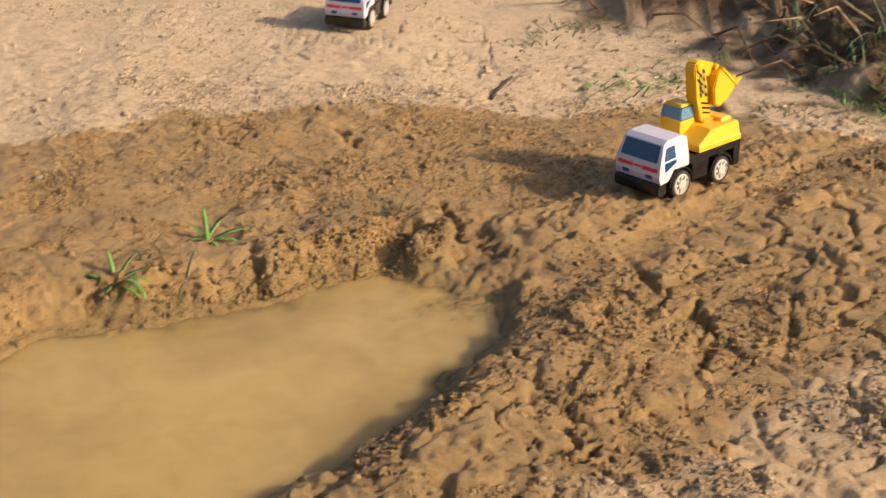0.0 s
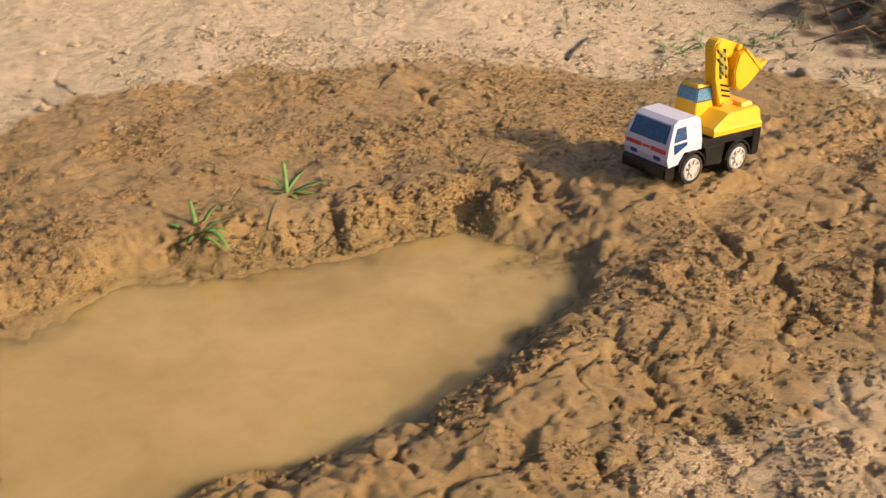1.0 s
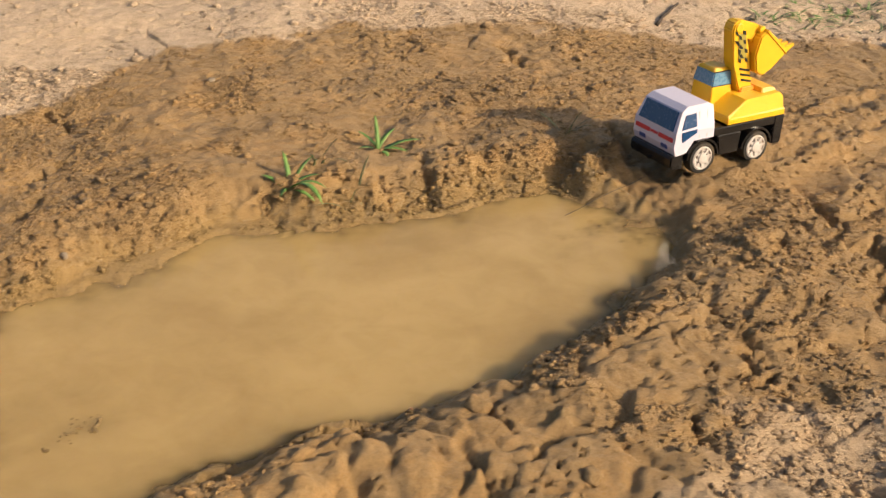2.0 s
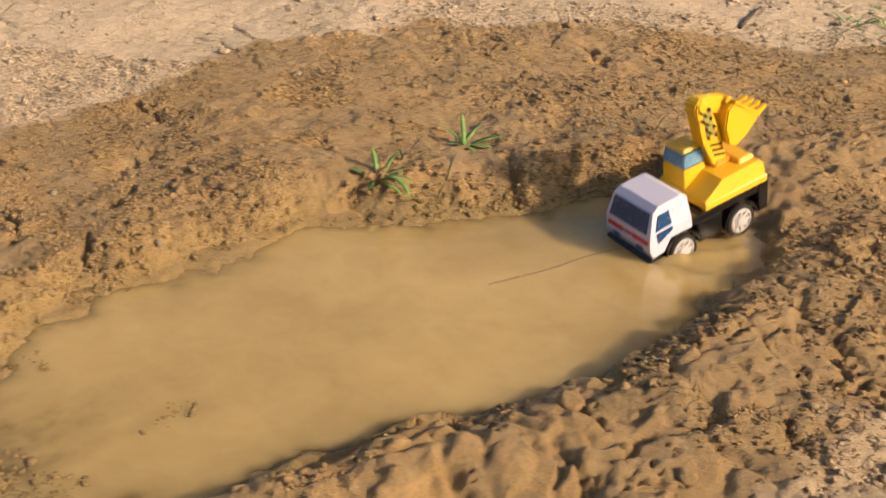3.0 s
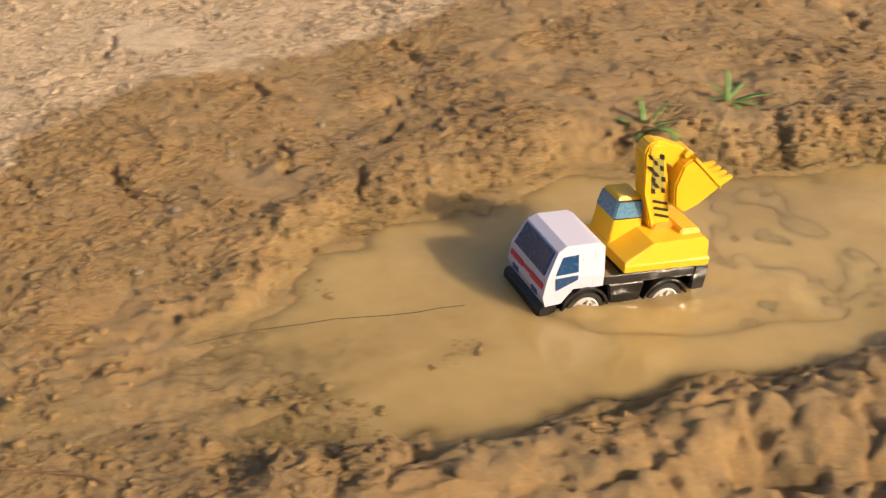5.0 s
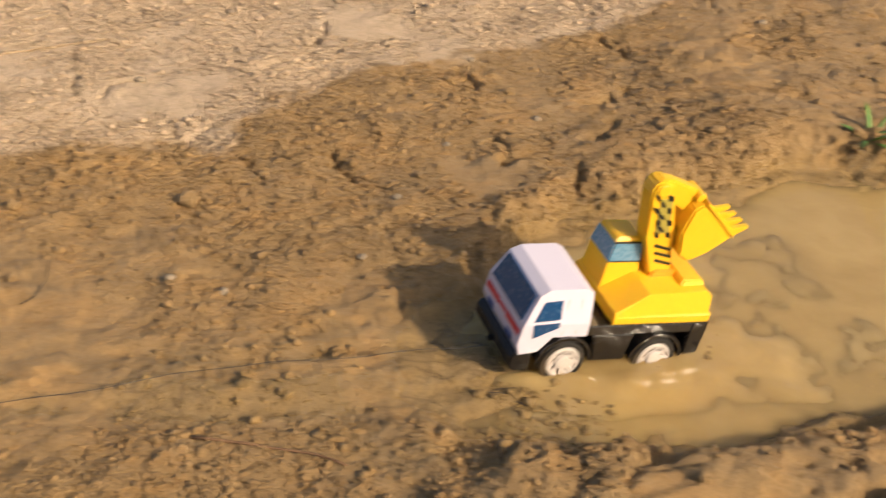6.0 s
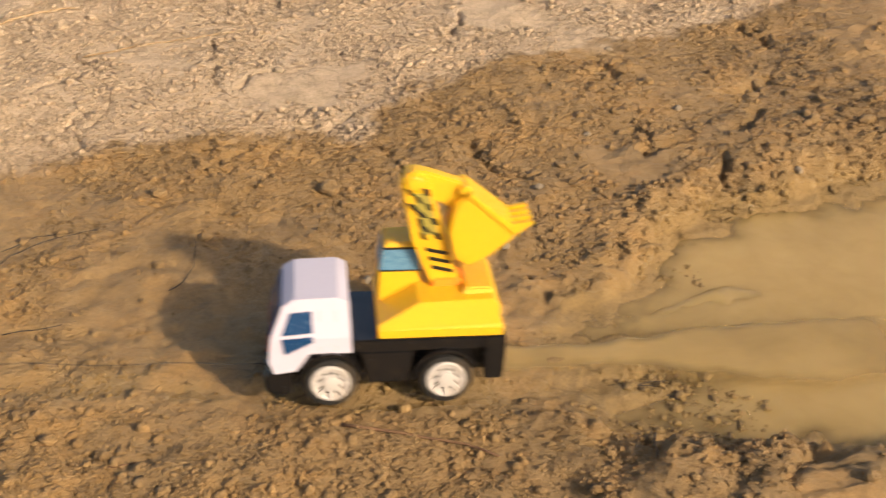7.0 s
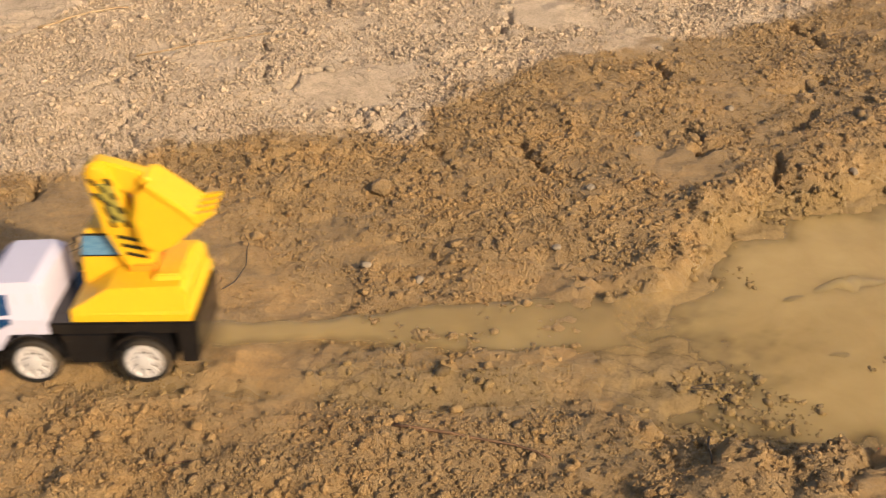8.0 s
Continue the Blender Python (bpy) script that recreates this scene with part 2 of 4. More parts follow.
# hollows: x, y, turn, half length, half width, depth
HOLLOWS = [(-0.80, 1.30, 60, 0.030, 0.010, 0.010), (-1.20, 1.42, 60, 0.04, 0.006, 0.016), (0.31, 1.62, -75, 0.05, 0.008, 0.014)]


# narrow cracks and slots in the clay: half width, depth, then the plan points
CRACKS = [(0.0030, 0.026, (-1.485, 1.352), (-1.429, 1.263), (-1.368, 1.186)), (0.0022, 0.014, (-1.346, 1.168), (-1.272, 1.159), (-1.248, 1.202)),
          (0.0035, 0.024, (-1.228, 1.629), (-1.187, 1.518), (-1.151, 1.508)), (0.0045, 0.026, (-1.478, 0.870), (-1.440, 0.833)),
          (0.0040, 0.020, (-1.610, 1.209), (-1.576, 1.193)), (0.0085, 0.026, (-0.838, 1.770), (-0.784, 1.710)), (0.0080, 0.024, (-1.020, 1.206), (-0.966, 1.170)),
          (0.0065, 0.020, (-0.848, 1.333), (-0.802, 1.270)), (0.0050, 0.016, (-1.114, 1.168), (-1.071, 1.139)), (0.0040, 0.010, (-1.030, 0.916), (-0.990, 0.880)),
          (0.0055, 0.018, (-0.985, 1.532), (-0.923, 1.476)), (0.0120, 0.016, (-0.770, 1.500), (-0.744, 1.580)), (0.0070, 0.022, (-0.726, 1.308), (-0.704, 1.258)),
          (0.0070, 0.024, (0.368, 1.555), (0.366, 1.467), (0.344, 1.378)), (0.0065, 0.022, (0.174, 1.288), (0.178, 1.240), (0.161, 1.192)),
          (0.0080, 0.024, (0.139, 1.189), (0.173, 1.166), (0.193, 1.185)), (0.0060, 0.020, (0.101, 1.079), (0.114, 1.025)), (0.0070, 0.022, (-0.170, 2.200), (-0.122, 2.127)),
          (0.0050, 0.018, (-0.086, 1.046), (-0.122, 1.080)), (0.0060, 0.018, (0.231, 1.493), (0.264, 1.475)), (0.0080, 0.020, (-0.252, 1.664), (-0.220, 1.593)),
          (0.0060, 0.018, (0.023, 1.859), (0.048, 1.796)), (0.0100, 0.012, (-0.728, 1.389), (-0.728, 1.443)), (0.0060, 0.018, (-0.435, 1.516), (-0.403, 1.489)),
          (0.0060, 0.020, (-0.057, 0.993), (-0.025, 1.039)), (0.0050, 0.018, (-0.108, 1.055), (-0.079, 1.038))]


def lattice(ix, iy, seed):
    h = (ix * 374761393 + iy * 668265263 + seed * 974711) & 0x7FFFFFFF
    h = ((h ^ (h >> 13)) * 1274126177) & 0x7FFFFFFF
    return ((h ^ (h >> 16)) & 0xFFFF) / 65535.0


def value_noise(x, y, scale, seed):
    x, y = x * scale, y * scale
    ix, iy = np.floor(x).astype(np.int64), np.floor(y).astype(np.int64)
    fx, fy = x - ix, y - iy
    fx, fy = fx * fx * (3 - 2 * fx), fy * fy * (3 - 2 * fy)
    a, b = lattice(ix, iy, seed), lattice(ix + 1, iy, seed)
    c, d = lattice(ix, iy + 1, seed), lattice(ix + 1, iy + 1, seed)
    return (a + (b - a) * fx) * (1 - fy) + (c + (d - c) * fx) * fy - 0.5


def fbm(x, y, scale, octaves, seed, gain=0.55):
    total, amp = 0.0, 1.0
    for k in range(octaves):
        c, s = math.cos(0.7 * k + 0.3), math.sin(0.7 * k + 0.3)
        total = total + amp * value_noise(c * x - s * y, s * x + c * y, scale * 2.03 ** k, seed + k)
        amp *= gain
    return total


def cells(x, y, scale, seed):
    """Distances to the nearest and second nearest of scattered seeds, in cell widths."""
    x, y = x * scale, y * scale
    ix, iy = np.floor(x).astype(np.int64), np.floor(y).astype(np.int64)
    f1, f2 = np.full(x.shape, 9.0), np.full(x.shape, 9.0)
    for dx in (-1, 0, 1):
        for dy in (-1, 0, 1):
            px = ix + dx + lattice(ix + dx, iy + dy, seed)
            py = iy + dy + lattice(ix + dx, iy + dy, seed + 77)
            d = np.hypot(px - x, py - y)
            f2 = np.minimum(f2, np.maximum(f1, d))
            f1 = np.minimum(f1, d)
    return f1, f2


def beyond(x, y, ring):
    """Signed distance to a closed outline: negative inside."""
    best, inside = np.full(x.shape, 1e9), np.zeros(x.shape, bool)
    for (ax, ay), (bx, by) in zip(ring, np.roll(ring, -1, axis=0)):
        ex, ey = bx - ax, by - ay
        k = np.clip(((x - ax) * ex + (y - ay) * ey) / (ex * ex + ey * ey), 0, 1)
        best = np.minimum(best, np.hypot(x - ax - k * ex, y - ay - k * ey))
        crosses = (ay > y) != (by > y)
        inside ^= crosses & (x < ax + (y - ay) * ex / (ey if abs(ey) > 1e-12 else 1e-12))
    return np.where(inside, -best, best)


def along_lane(x, y):
    """Distance from the truck's line, the line's height there, and the side."""
    best, level, side = np.full(x.shape, 1e9), np.zeros(x.shape), np.zeros(x.shape)
    for (ax, ay, az), (bx, by, bz) in zip(LANE, LANE[1:]):
        ex, ey = bx - ax, by - ay
        k = np.clip(((x - ax) * ex + (y - ay) * ey) / (ex * ex + ey * ey), 0, 1)
        d = np.hypot(x - ax - k * ex, y - ay - k * ey)
        near = d < best
        best = np.where(near, d, best)
        level = np.where(near, az + k * (bz - az), level)
        side = np.where(near, np.sign((x - ax) * ey - (y - ay) * ex), side)
    return best, level, side


def groove(x, y, line, half):
    """How deep a place lies in a crack along plan points, 0 to 1; the ends taper."""
    best = np.full(x.shape, 1e9)
    near = (x > min(p[0] for p in line) - 0.05) & (x < max(p[0] for p in line) + 0.05) & (y > min(p[1] for p in line) - 0.05) & (y < max(p[1] for p in line) + 0.05)
    px, py = x[near], y[near]
    px, py = px + 0.020 * fbm(px, py, 45.0, 3, 601), py + 0.020 * fbm(px, py, 45.0, 3, 605)
    d = np.full(px.shape, 1e9)
    for (ax, ay), (bx, by) in zip(line, line[1:]):
        ex, ey = bx - ax, by - ay
        k = np.clip(((px - ax) * ex + (py - ay) * ey) / (ex * ex + ey * ey), 0, 1)
        d = np.minimum(d, np.hypot(px - ax - k * ex, py - ay - k * ey))
    best[near] = d
    return np.exp(-(best / half) ** 2)


def step(a, b, v):
    k = np.clip((v - a) / (b - a), 0, 1)
    return k * k * (3 - 2 * k)


def land(x, y):
    """Height of the ground, and how dry, slick and humus-dark it is."""
    x, y = np.asarray(x, float), np.asarray(y, float)
    away = np.hypot(np.maximum(np.maximum(-1.85 - x, x - 0.90), 0), np.maximum(np.maximum(0.36 - y, y - 2.65), 0))
    wob = fbm(x, y, 9.0, 3, 11)
    pond = beyond(x, y, POND) + 0.016 * wob + 0.017 * fbm(x, y, 24.0, 5, 5)
    left_end = step(-0.58, -0.74, x) * step(1.12, 0.95, y)      # the shallow muddy end
    near_side = step(0.05, -0.08, y - (1.60 + 1.05 * (x - 0.12) - 0.12)) * step(-0.58, -0.30, x)
    far_side = (1 - near_side) * step(-0.85, -0.6, x) * step(0.2, -0.1, x)
    # a wet shelf lies between the water and the far bank
    shelf = far_side * (0.020 + 0.03 * fbm(x, y, 7.0, 2, 191))
    d = np.maximum(pond - shelf, 0)
    rise = 0.026 + 0.012 * near_side + 0.010 * far_side - 0.012 * left_end
    h = WATER_Z + rise * (1 - np.exp(-d / (0.022 + 0.012 * far_side + 0.05 * left_end)))
    h = h + near_side * 0.016 * np.exp(-((d - 0.075) / 0.07) ** 2) + far_side * 0.014 * np.exp(-((d - 0.06) / 0.06) ** 2)
    h = h + 0.16 * np.clip(pond, 0, np.maximum(shelf, 0))
    inner = np.maximum(-pond, 0)
    h = np.where(pond < 0, WATER_Z - 0.036 * (1 - np.exp(-inner / (0.03 + 0.06 * left_end + 0.05 * far_side))) - 0.001, h)
    lane, level, side = along_lane(x, y)
    dryness = step(-0.012, 0.022, beyond(x, y, DAMP_EDGE) + 0.05 * wob + 0.03 * value_noise(x, y, 40.0, 8) + 0.015 * value_noise(x, y, 110.0, 9))
    patch = step(0.015, -0.04, beyond(x, y, PALE_PATCH) + 0.06 * wob + 0.05 * value_noise(x, y, 30.0, 18))
    dryness = np.maximum(dryness, 0.58 * patch)
    mound = beyond(x, y, MOUND) + 0.10 * wob
    humus = step(0.05, -0.14, mound + 0.25 * value_noise(x, y, 22.0, 177)) * 0.95
    torn = np.exp(-(((x - 0.06) / 0.11) ** 2 + ((y - 1.71) / 0.08) ** 2))
    humus = np.maximum(humus, 0.55 * torn * step(-0.15, 0.2, wob))
    h = h + 0.20 * (1 - np.exp(-np.maximum(-mound, 0) / 0.40)) * step(0.0, -0.1, mound)
    h = h + np.exp(-(away / 0.8) ** 2) * step(-0.02, -0.12, mound) * (0.06 * fbm(x, y, 9.0, 4, 171) + 0.02 * fbm(x, y, 40.0, 3, 175))
    # relief: swells, clods, crumbs and cracks
    dryland = step(0.0, 0.014, pond - 0.6 * shelf)
    calm = dryland * (1 - 0.85 * step(0.085, 0.055, lane)) * np.exp(-(away / 0.45) ** 2)
    swell = 0.020 * fbm(x, y, 4.0, 3, 21) + 0.012 * fbm(x, y, 13.0, 3, 31)
    wx, wy = x + 0.05 * wob, y + 0.05 * value_noise(x, y, 10.0, 4)
    # broken plates with steep edges, in three sizes
    plates = ((0.013 + 0.007 * near_side) * step(-0.035, 0.035, fbm(wx, wy, 6.0, 4, 35)) + 0.009 * step(-0.03, 0.03, fbm(wx, wy, 15.0, 4, 36))
              + 0.006 * (1 - 0.8 * near_side) * step(-0.05, 0.05, fbm(wx, wy, 38.0, 3, 37)) - 0.014)
    f1, f2 = cells(x + 0.02 * wob, y + 0.02 * value_noise(x, y, 12.0, 3), 24.0, 41)
    g1, g2 = cells(x + 0.01 * wob, y, 70.0, 51)
    lumpy = step(-0.02, 0.20, fbm(x, y, 6.0, 3, 61))
    clod = 0.012 * np.maximum(0, 0.62 - f1) * step(0.0, 0.25, fbm(x, y, 11.0, 2, 63)) + 0.006 * np.maximum(0, 0.65 - g1) * (0.25 + 0.75 * lumpy)
    vein = np.abs(fbm(wx, wy, 5.0, 4, 71))
    crack = np.exp(-(vein / 0.012) ** 2) * step(-0.08, 0.10, fbm(x, y, 3.0, 2, 81)) * (0.65 + 0.35 * dryness)
    grain = 0.0062 * fbm(x, y, 60.0, 3, 91) * (0.5 + 0.7 * lumpy) + 0.0042 * fbm(x, y, 170.0, 2, 95)
    # rounded chunks, 5 to 8 cm across, with crevices between them
    b1, b2 = cells(wx + 0.03 * value_noise(x, y, 28.0, 14), wy + 0.03 * value_noise(x, y, 28.0, 15), 15.0, 44)
    slab1, slab2 = cells(wx + 0.05 * value_noise(x, y, 17.0, 16), wy + 0.05 * value_noise(x, y, 17.0, 17), 8.5, 46)
    dome = (1 - near_side) * (0.013 * np.maximum(0, 1 - (b1 / 0.72) ** 2) - 0.006)
    dome = dome + near_side * (0.011 * step(0.0, 0.16, slab2 - slab1) + 0.005 * step(0.0, 0.22, b2 - b1) * step(-0.05, 0.10, fbm(x, y, 6.0, 2, 68)) - 0.010)
    crevice = np.exp(-((b2 - b1) / 0.075) ** 2) * step(-0.10, 0.12, fbm(x, y, 7.0, 3, 65))
    chunky = near_side * (0.45 + 0.55 * step(-0.15, 0.10, fbm(x, y, 5.0, 2, 67))) + (1 - near_side) * (1 - dryness) * 0.30 * step(0.02, 0.22, fbm(x, y, 4.5, 3, 69))
    ruin = (0.80 + 0.15 * near_side + 0.20 * far_side) * (1 - 0.35 * dryness)
    h = h + calm * (swell * (0.5 + 0.3 * near_side) + chunky * (dome - 0.007 * crevice * (1 - 0.6 * near_side))
                    + (plates * (0.20 + 0.25 * near_side) + clod * (0.60 - 0.35 * near_side) + grain * (0.50 + 0.08 * near_side)) * ruin - 0.009 * crack)
    # crumbled lumps on the slope down to the water
    slope = step(0.0, 0.010, pond - 0.7 * shelf) * np.exp(-((pond - shelf - 0.024) / 0.034) ** 2) * (1 - near_side)
    h = h + slope * (0.017 * fbm(x, y, 24.0, 3, 181) + 0.007 * fbm(x, y, 75.0, 3, 185) + 0.010 * np.maximum(0, 0.6 - g1))
    shoal = np.maximum(left_end, np.exp(-inner / 0.06))
    ledge = np.exp(-((x + 0.27) / 0.10) ** 2) * np.exp(-(inner / 0.07) ** 2) * near_side
    h = h + (pond < 0) * ledge * (0.024 + 0.012 * fbm(x, y, 30.0, 3, 145))
    h = h + (pond < 0) * (0.004 * wob + shoal * (0.018 * fbm(x, y, 14.0, 4, 141) + 0.004))
    # torn clods where the lane drops into the water
    h = h + torn * (0.075 * fbm(x, y, 20.0, 3, 151))
    # the near bank is broken by upright fissures
    fiss = np.abs(fbm(x, y, 16.0, 3, 111))
    h = h - np.exp(-(away / 0.45) ** 2) * near_side * dryland * 0.011 * np.exp(-(fiss / 0.011) ** 2)
    # a trodden hole in the near bank
    h = h - 0.035 * np.exp(-(((x + 0.215) / 0.045) ** 2 + ((y - 0.892) / 0.022) ** 2))
    # short hollows and heel marks in the damp clay
    for hx, hy, turn, long, wide, deep in HOLLOWS:
        c, sn = math.cos(radians(turn)), math.sin(radians(turn))
        u, v = (x - hx) * c + (y - hy) * sn, -(x - hx) * sn + (y - hy) * c
        h = h - deep * np.exp(-((u / long) ** 4 + (v / wide) ** 2))
    for half, deep, *line in CRACKS:
        h = h - 0.75 * deep * groove(x, y, line, 0.8 * half)
    # the lane and its two wheel ruts
    rough = np.where(x > -0.05, 1.7, 0.9)
    flat = level + rough * (0.006 * fbm(x, y, 32.0, 3, 121) + 0.0035 * fbm(x, y, 110.0, 2, 125) + 0.005 * np.maximum(0, 0.6 - g1) * step(-0.1, 0.2, fbm(x, y, 14.0, 2, 127)))
    flat = flat + torn * 0.035 * fbm(x, y, 20.0, 4, 151) + np.where(x > 0.1, 0.004 * clod / 0.006, 0.0)
    flat = flat - 0.003 * np.exp(-((lane - 0.042) / 0.011) ** 2) + 0.003 * np.exp(-(lane / 0.022) ** 2)
    k = step(0.090, 0.056, lane + 0.03 * wob)
    h = h * (1 - k) + flat * k
    h = np.where((pond > 0.004) & (h < WATER_Z + 0.0006) & (x > -0.8), WATER_Z + 0.0006, h)
    wetness = step(0.034 + 0.02 * far_side, 0.0, pond + 0.02 * wob) * (0.7 + 0.2 * far_side + 0.1 * left_end)
    wetness = np.maximum(wetness, left_end * step(0.16, 0.05, pond) * 0.7 * step(-0.2, 0.15, wob))
    track = step(0.07, 0.05, lane) * step(-0.55, -0.72, x) * step(-1.28, -1.05, x)
    wetness = np.maximum(wetness, track * np.where(side < 0, 0.75, 0.35) * step(-0.3, 0.0, wob)) * (1 - dryness)
    return h, dryness, wetness, humus


def height(x, y):
    return float(land(np.array([x]), np.array([y]))[0][0])


def spread(a, b, fine, far):
    """Even steps from a to b, then ever wider ones out to +-far."""
    core = list(np.arange(a, b + fine, fine))
    lo, hi, d = [], [], fine
    while (lo[-1] if lo else a) > -far:
        d *= 1.22
        lo.append((lo[-1] if lo else a) - d)
    d = fine
    while (hi[-1] if hi else core[-1]) < far:
        d *= 1.22
        hi.append((hi[-1] if hi else core[-1]) + d)
    return np.array(lo[::-1] + core + hi)


def shaded_attributes(me, values):
    for key, v in values.items():
        me.attributes.new(key, "FLOAT", "POINT").data.foreach_set("value", np.ascontiguousarray(v, np.float32))


def build_ground():
    xs, ys = spread(-1.85, 0.90, 0.0041, 300.0), spread(0.36, 2.65, 0.0041, 300.0)
    gx, gy = np.meshgrid(xs, ys)
    x, y = gx.ravel(), gy.ravel()
    h, dry, slick, humus = land(x, y)
    n, k = len(xs), len(ys)
    i = np.arange(n * k).reshape(k, n)
    quads = np.stack([i[:-1, :-1], i[:-1, 1:], i[1:, 1:], i[1:, :-1]], -1).reshape(-1, 4)
    me = bpy.data.meshes.new("ground")
    me.vertices.add(n * k)
    me.vertices.foreach_set("co", np.stack([x, y, h], -1).ravel())
    me.loops.add(quads.size)
    me.loops.foreach_set("vertex_index", quads.ravel())
    me.polygons.add(len(quads))
    me.polygons.foreach_set("loop_start", np.arange(0, quads.size, 4))
    me.polygons.foreach_set("use_smooth", np.ones(len(quads), bool))
    me.update(calc_edges=True)
    shaded_attributes(me, {"dry": dry, "slick": slick, "humus": humus})
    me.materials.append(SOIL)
    return tagged(new("ground", me), "pale dry clay turning to damp brown clods round a puddle", "ground", kind="structure")


def build_water():
    xs, ys = np.arange(-0.80, 0.16, 0.006), np.arange(0.78, 1.72, 0.006)
    gx, gy = np.meshgrid(xs, ys)
    x, y = gx.ravel(), gy.ravel()
    z = WATER_Z + 0.0007 * fbm(x, y, 9.0, 3, 201)
    n, k = len(xs), len(ys)
    i = np.arange(n * k).reshape(k, n)
    quads = np.stack([i[:-1, :-1], i[:-1, 1:], i[1:, 1:], i[1:, :-1]], -1).reshape(-1, 4)
    quads = quads[beyond(x[quads].mean(1), y[quads].mean(1), POND) < 0.05]
    me = bpy.data.meshes.new("water")
    me.from_pydata(np.stack([x, y, z], -1).tolist(), [], quads.tolist())
    me.materials.append(MUDDY)
    shaded_attributes(me, {"murk": 1 - 0.75 * np.exp(-np.maximum(z - land(x, y)[0], 0) / 0.007)})
    me.polygons.foreach_set("use_smooth", np.ones(len(me.polygons), bool))
    return tagged(new("water", me), "still ochre muddy water filling a clay puddle", "water", kind="structure")


build_ground()
build_water()


# ------------------------------------------------------------------ loose soil
def lump_template(level):
    bm = bmesh.new()
    bmesh.ops.create_icosphere(bm, subdivisions=level, radius=1.0)
    v = np.array([p.co[:] for p in bm.verts])
    f = [[p.index for p in q.verts] for q in bm.faces]
    bm.free()
    return v, np.array(f)


def pond_of(x, y):
    return beyond(x, y, POND)


def scatter(name, label, x, y, size, template, faces, rng, sink=0.42):
    """Many small lumps on the ground as one mesh."""
    h, dry, slick, humus = land(x, y)
    h = np.where(pond_of(x, y) < 0.012, np.maximum(h, WATER_Z - 0.0008), h)
    shape = 1 + 0.42 * rng.uniform(-1, 1, (len(x), len(template), 1))
    squash = rng.uniform(0.60, 1.25, (len(x), 1, 3)) * np.array([1.0, 1.0, 0.75])
    a = rng.uniform(0, math.tau, len(x))
    p = template[None] * shape * squash * size[:, None, None]
    px, py = p[..., 0].copy(), p[..., 1].copy()
    p[..., 0] = px * np.cos(a)[:, None] - py * np.sin(a)[:, None] + x[:, None]
    p[..., 1] = px * np.sin(a)[:, None] + py * np.cos(a)[:, None] + y[:, None]
    p[..., 2] += (h + size * sink * (0.5 + dry))[:, None]
    tri = (faces[None] + (np.arange(len(x)) * len(template))[:, None, None]).reshape(-1, 3)
    me = bpy.data.meshes.new(name)
    me.vertices.add(p.shape[0] * p.shape[1])
    me.vertices.foreach_set("co", p.ravel())
    me.loops.add(tri.size)
    me.loops.foreach_set("vertex_index", tri.ravel())
    me.polygons.add(len(tri))
    me.polygons.foreach_set("loop_start", np.arange(0, tri.size, 3))
    me.update(calc_edges=True)
    rep = lambda v: np.repeat(v, len(template))
    shaded_attributes(me, {"dry": rep(dry), "slick": rep(np.minimum(slick * 1.15, 1)), "humus": rep(humus)})
    me.materials.append(LOOSE)
    return tagged(new(name, me), label, "soil", kind="stuff")


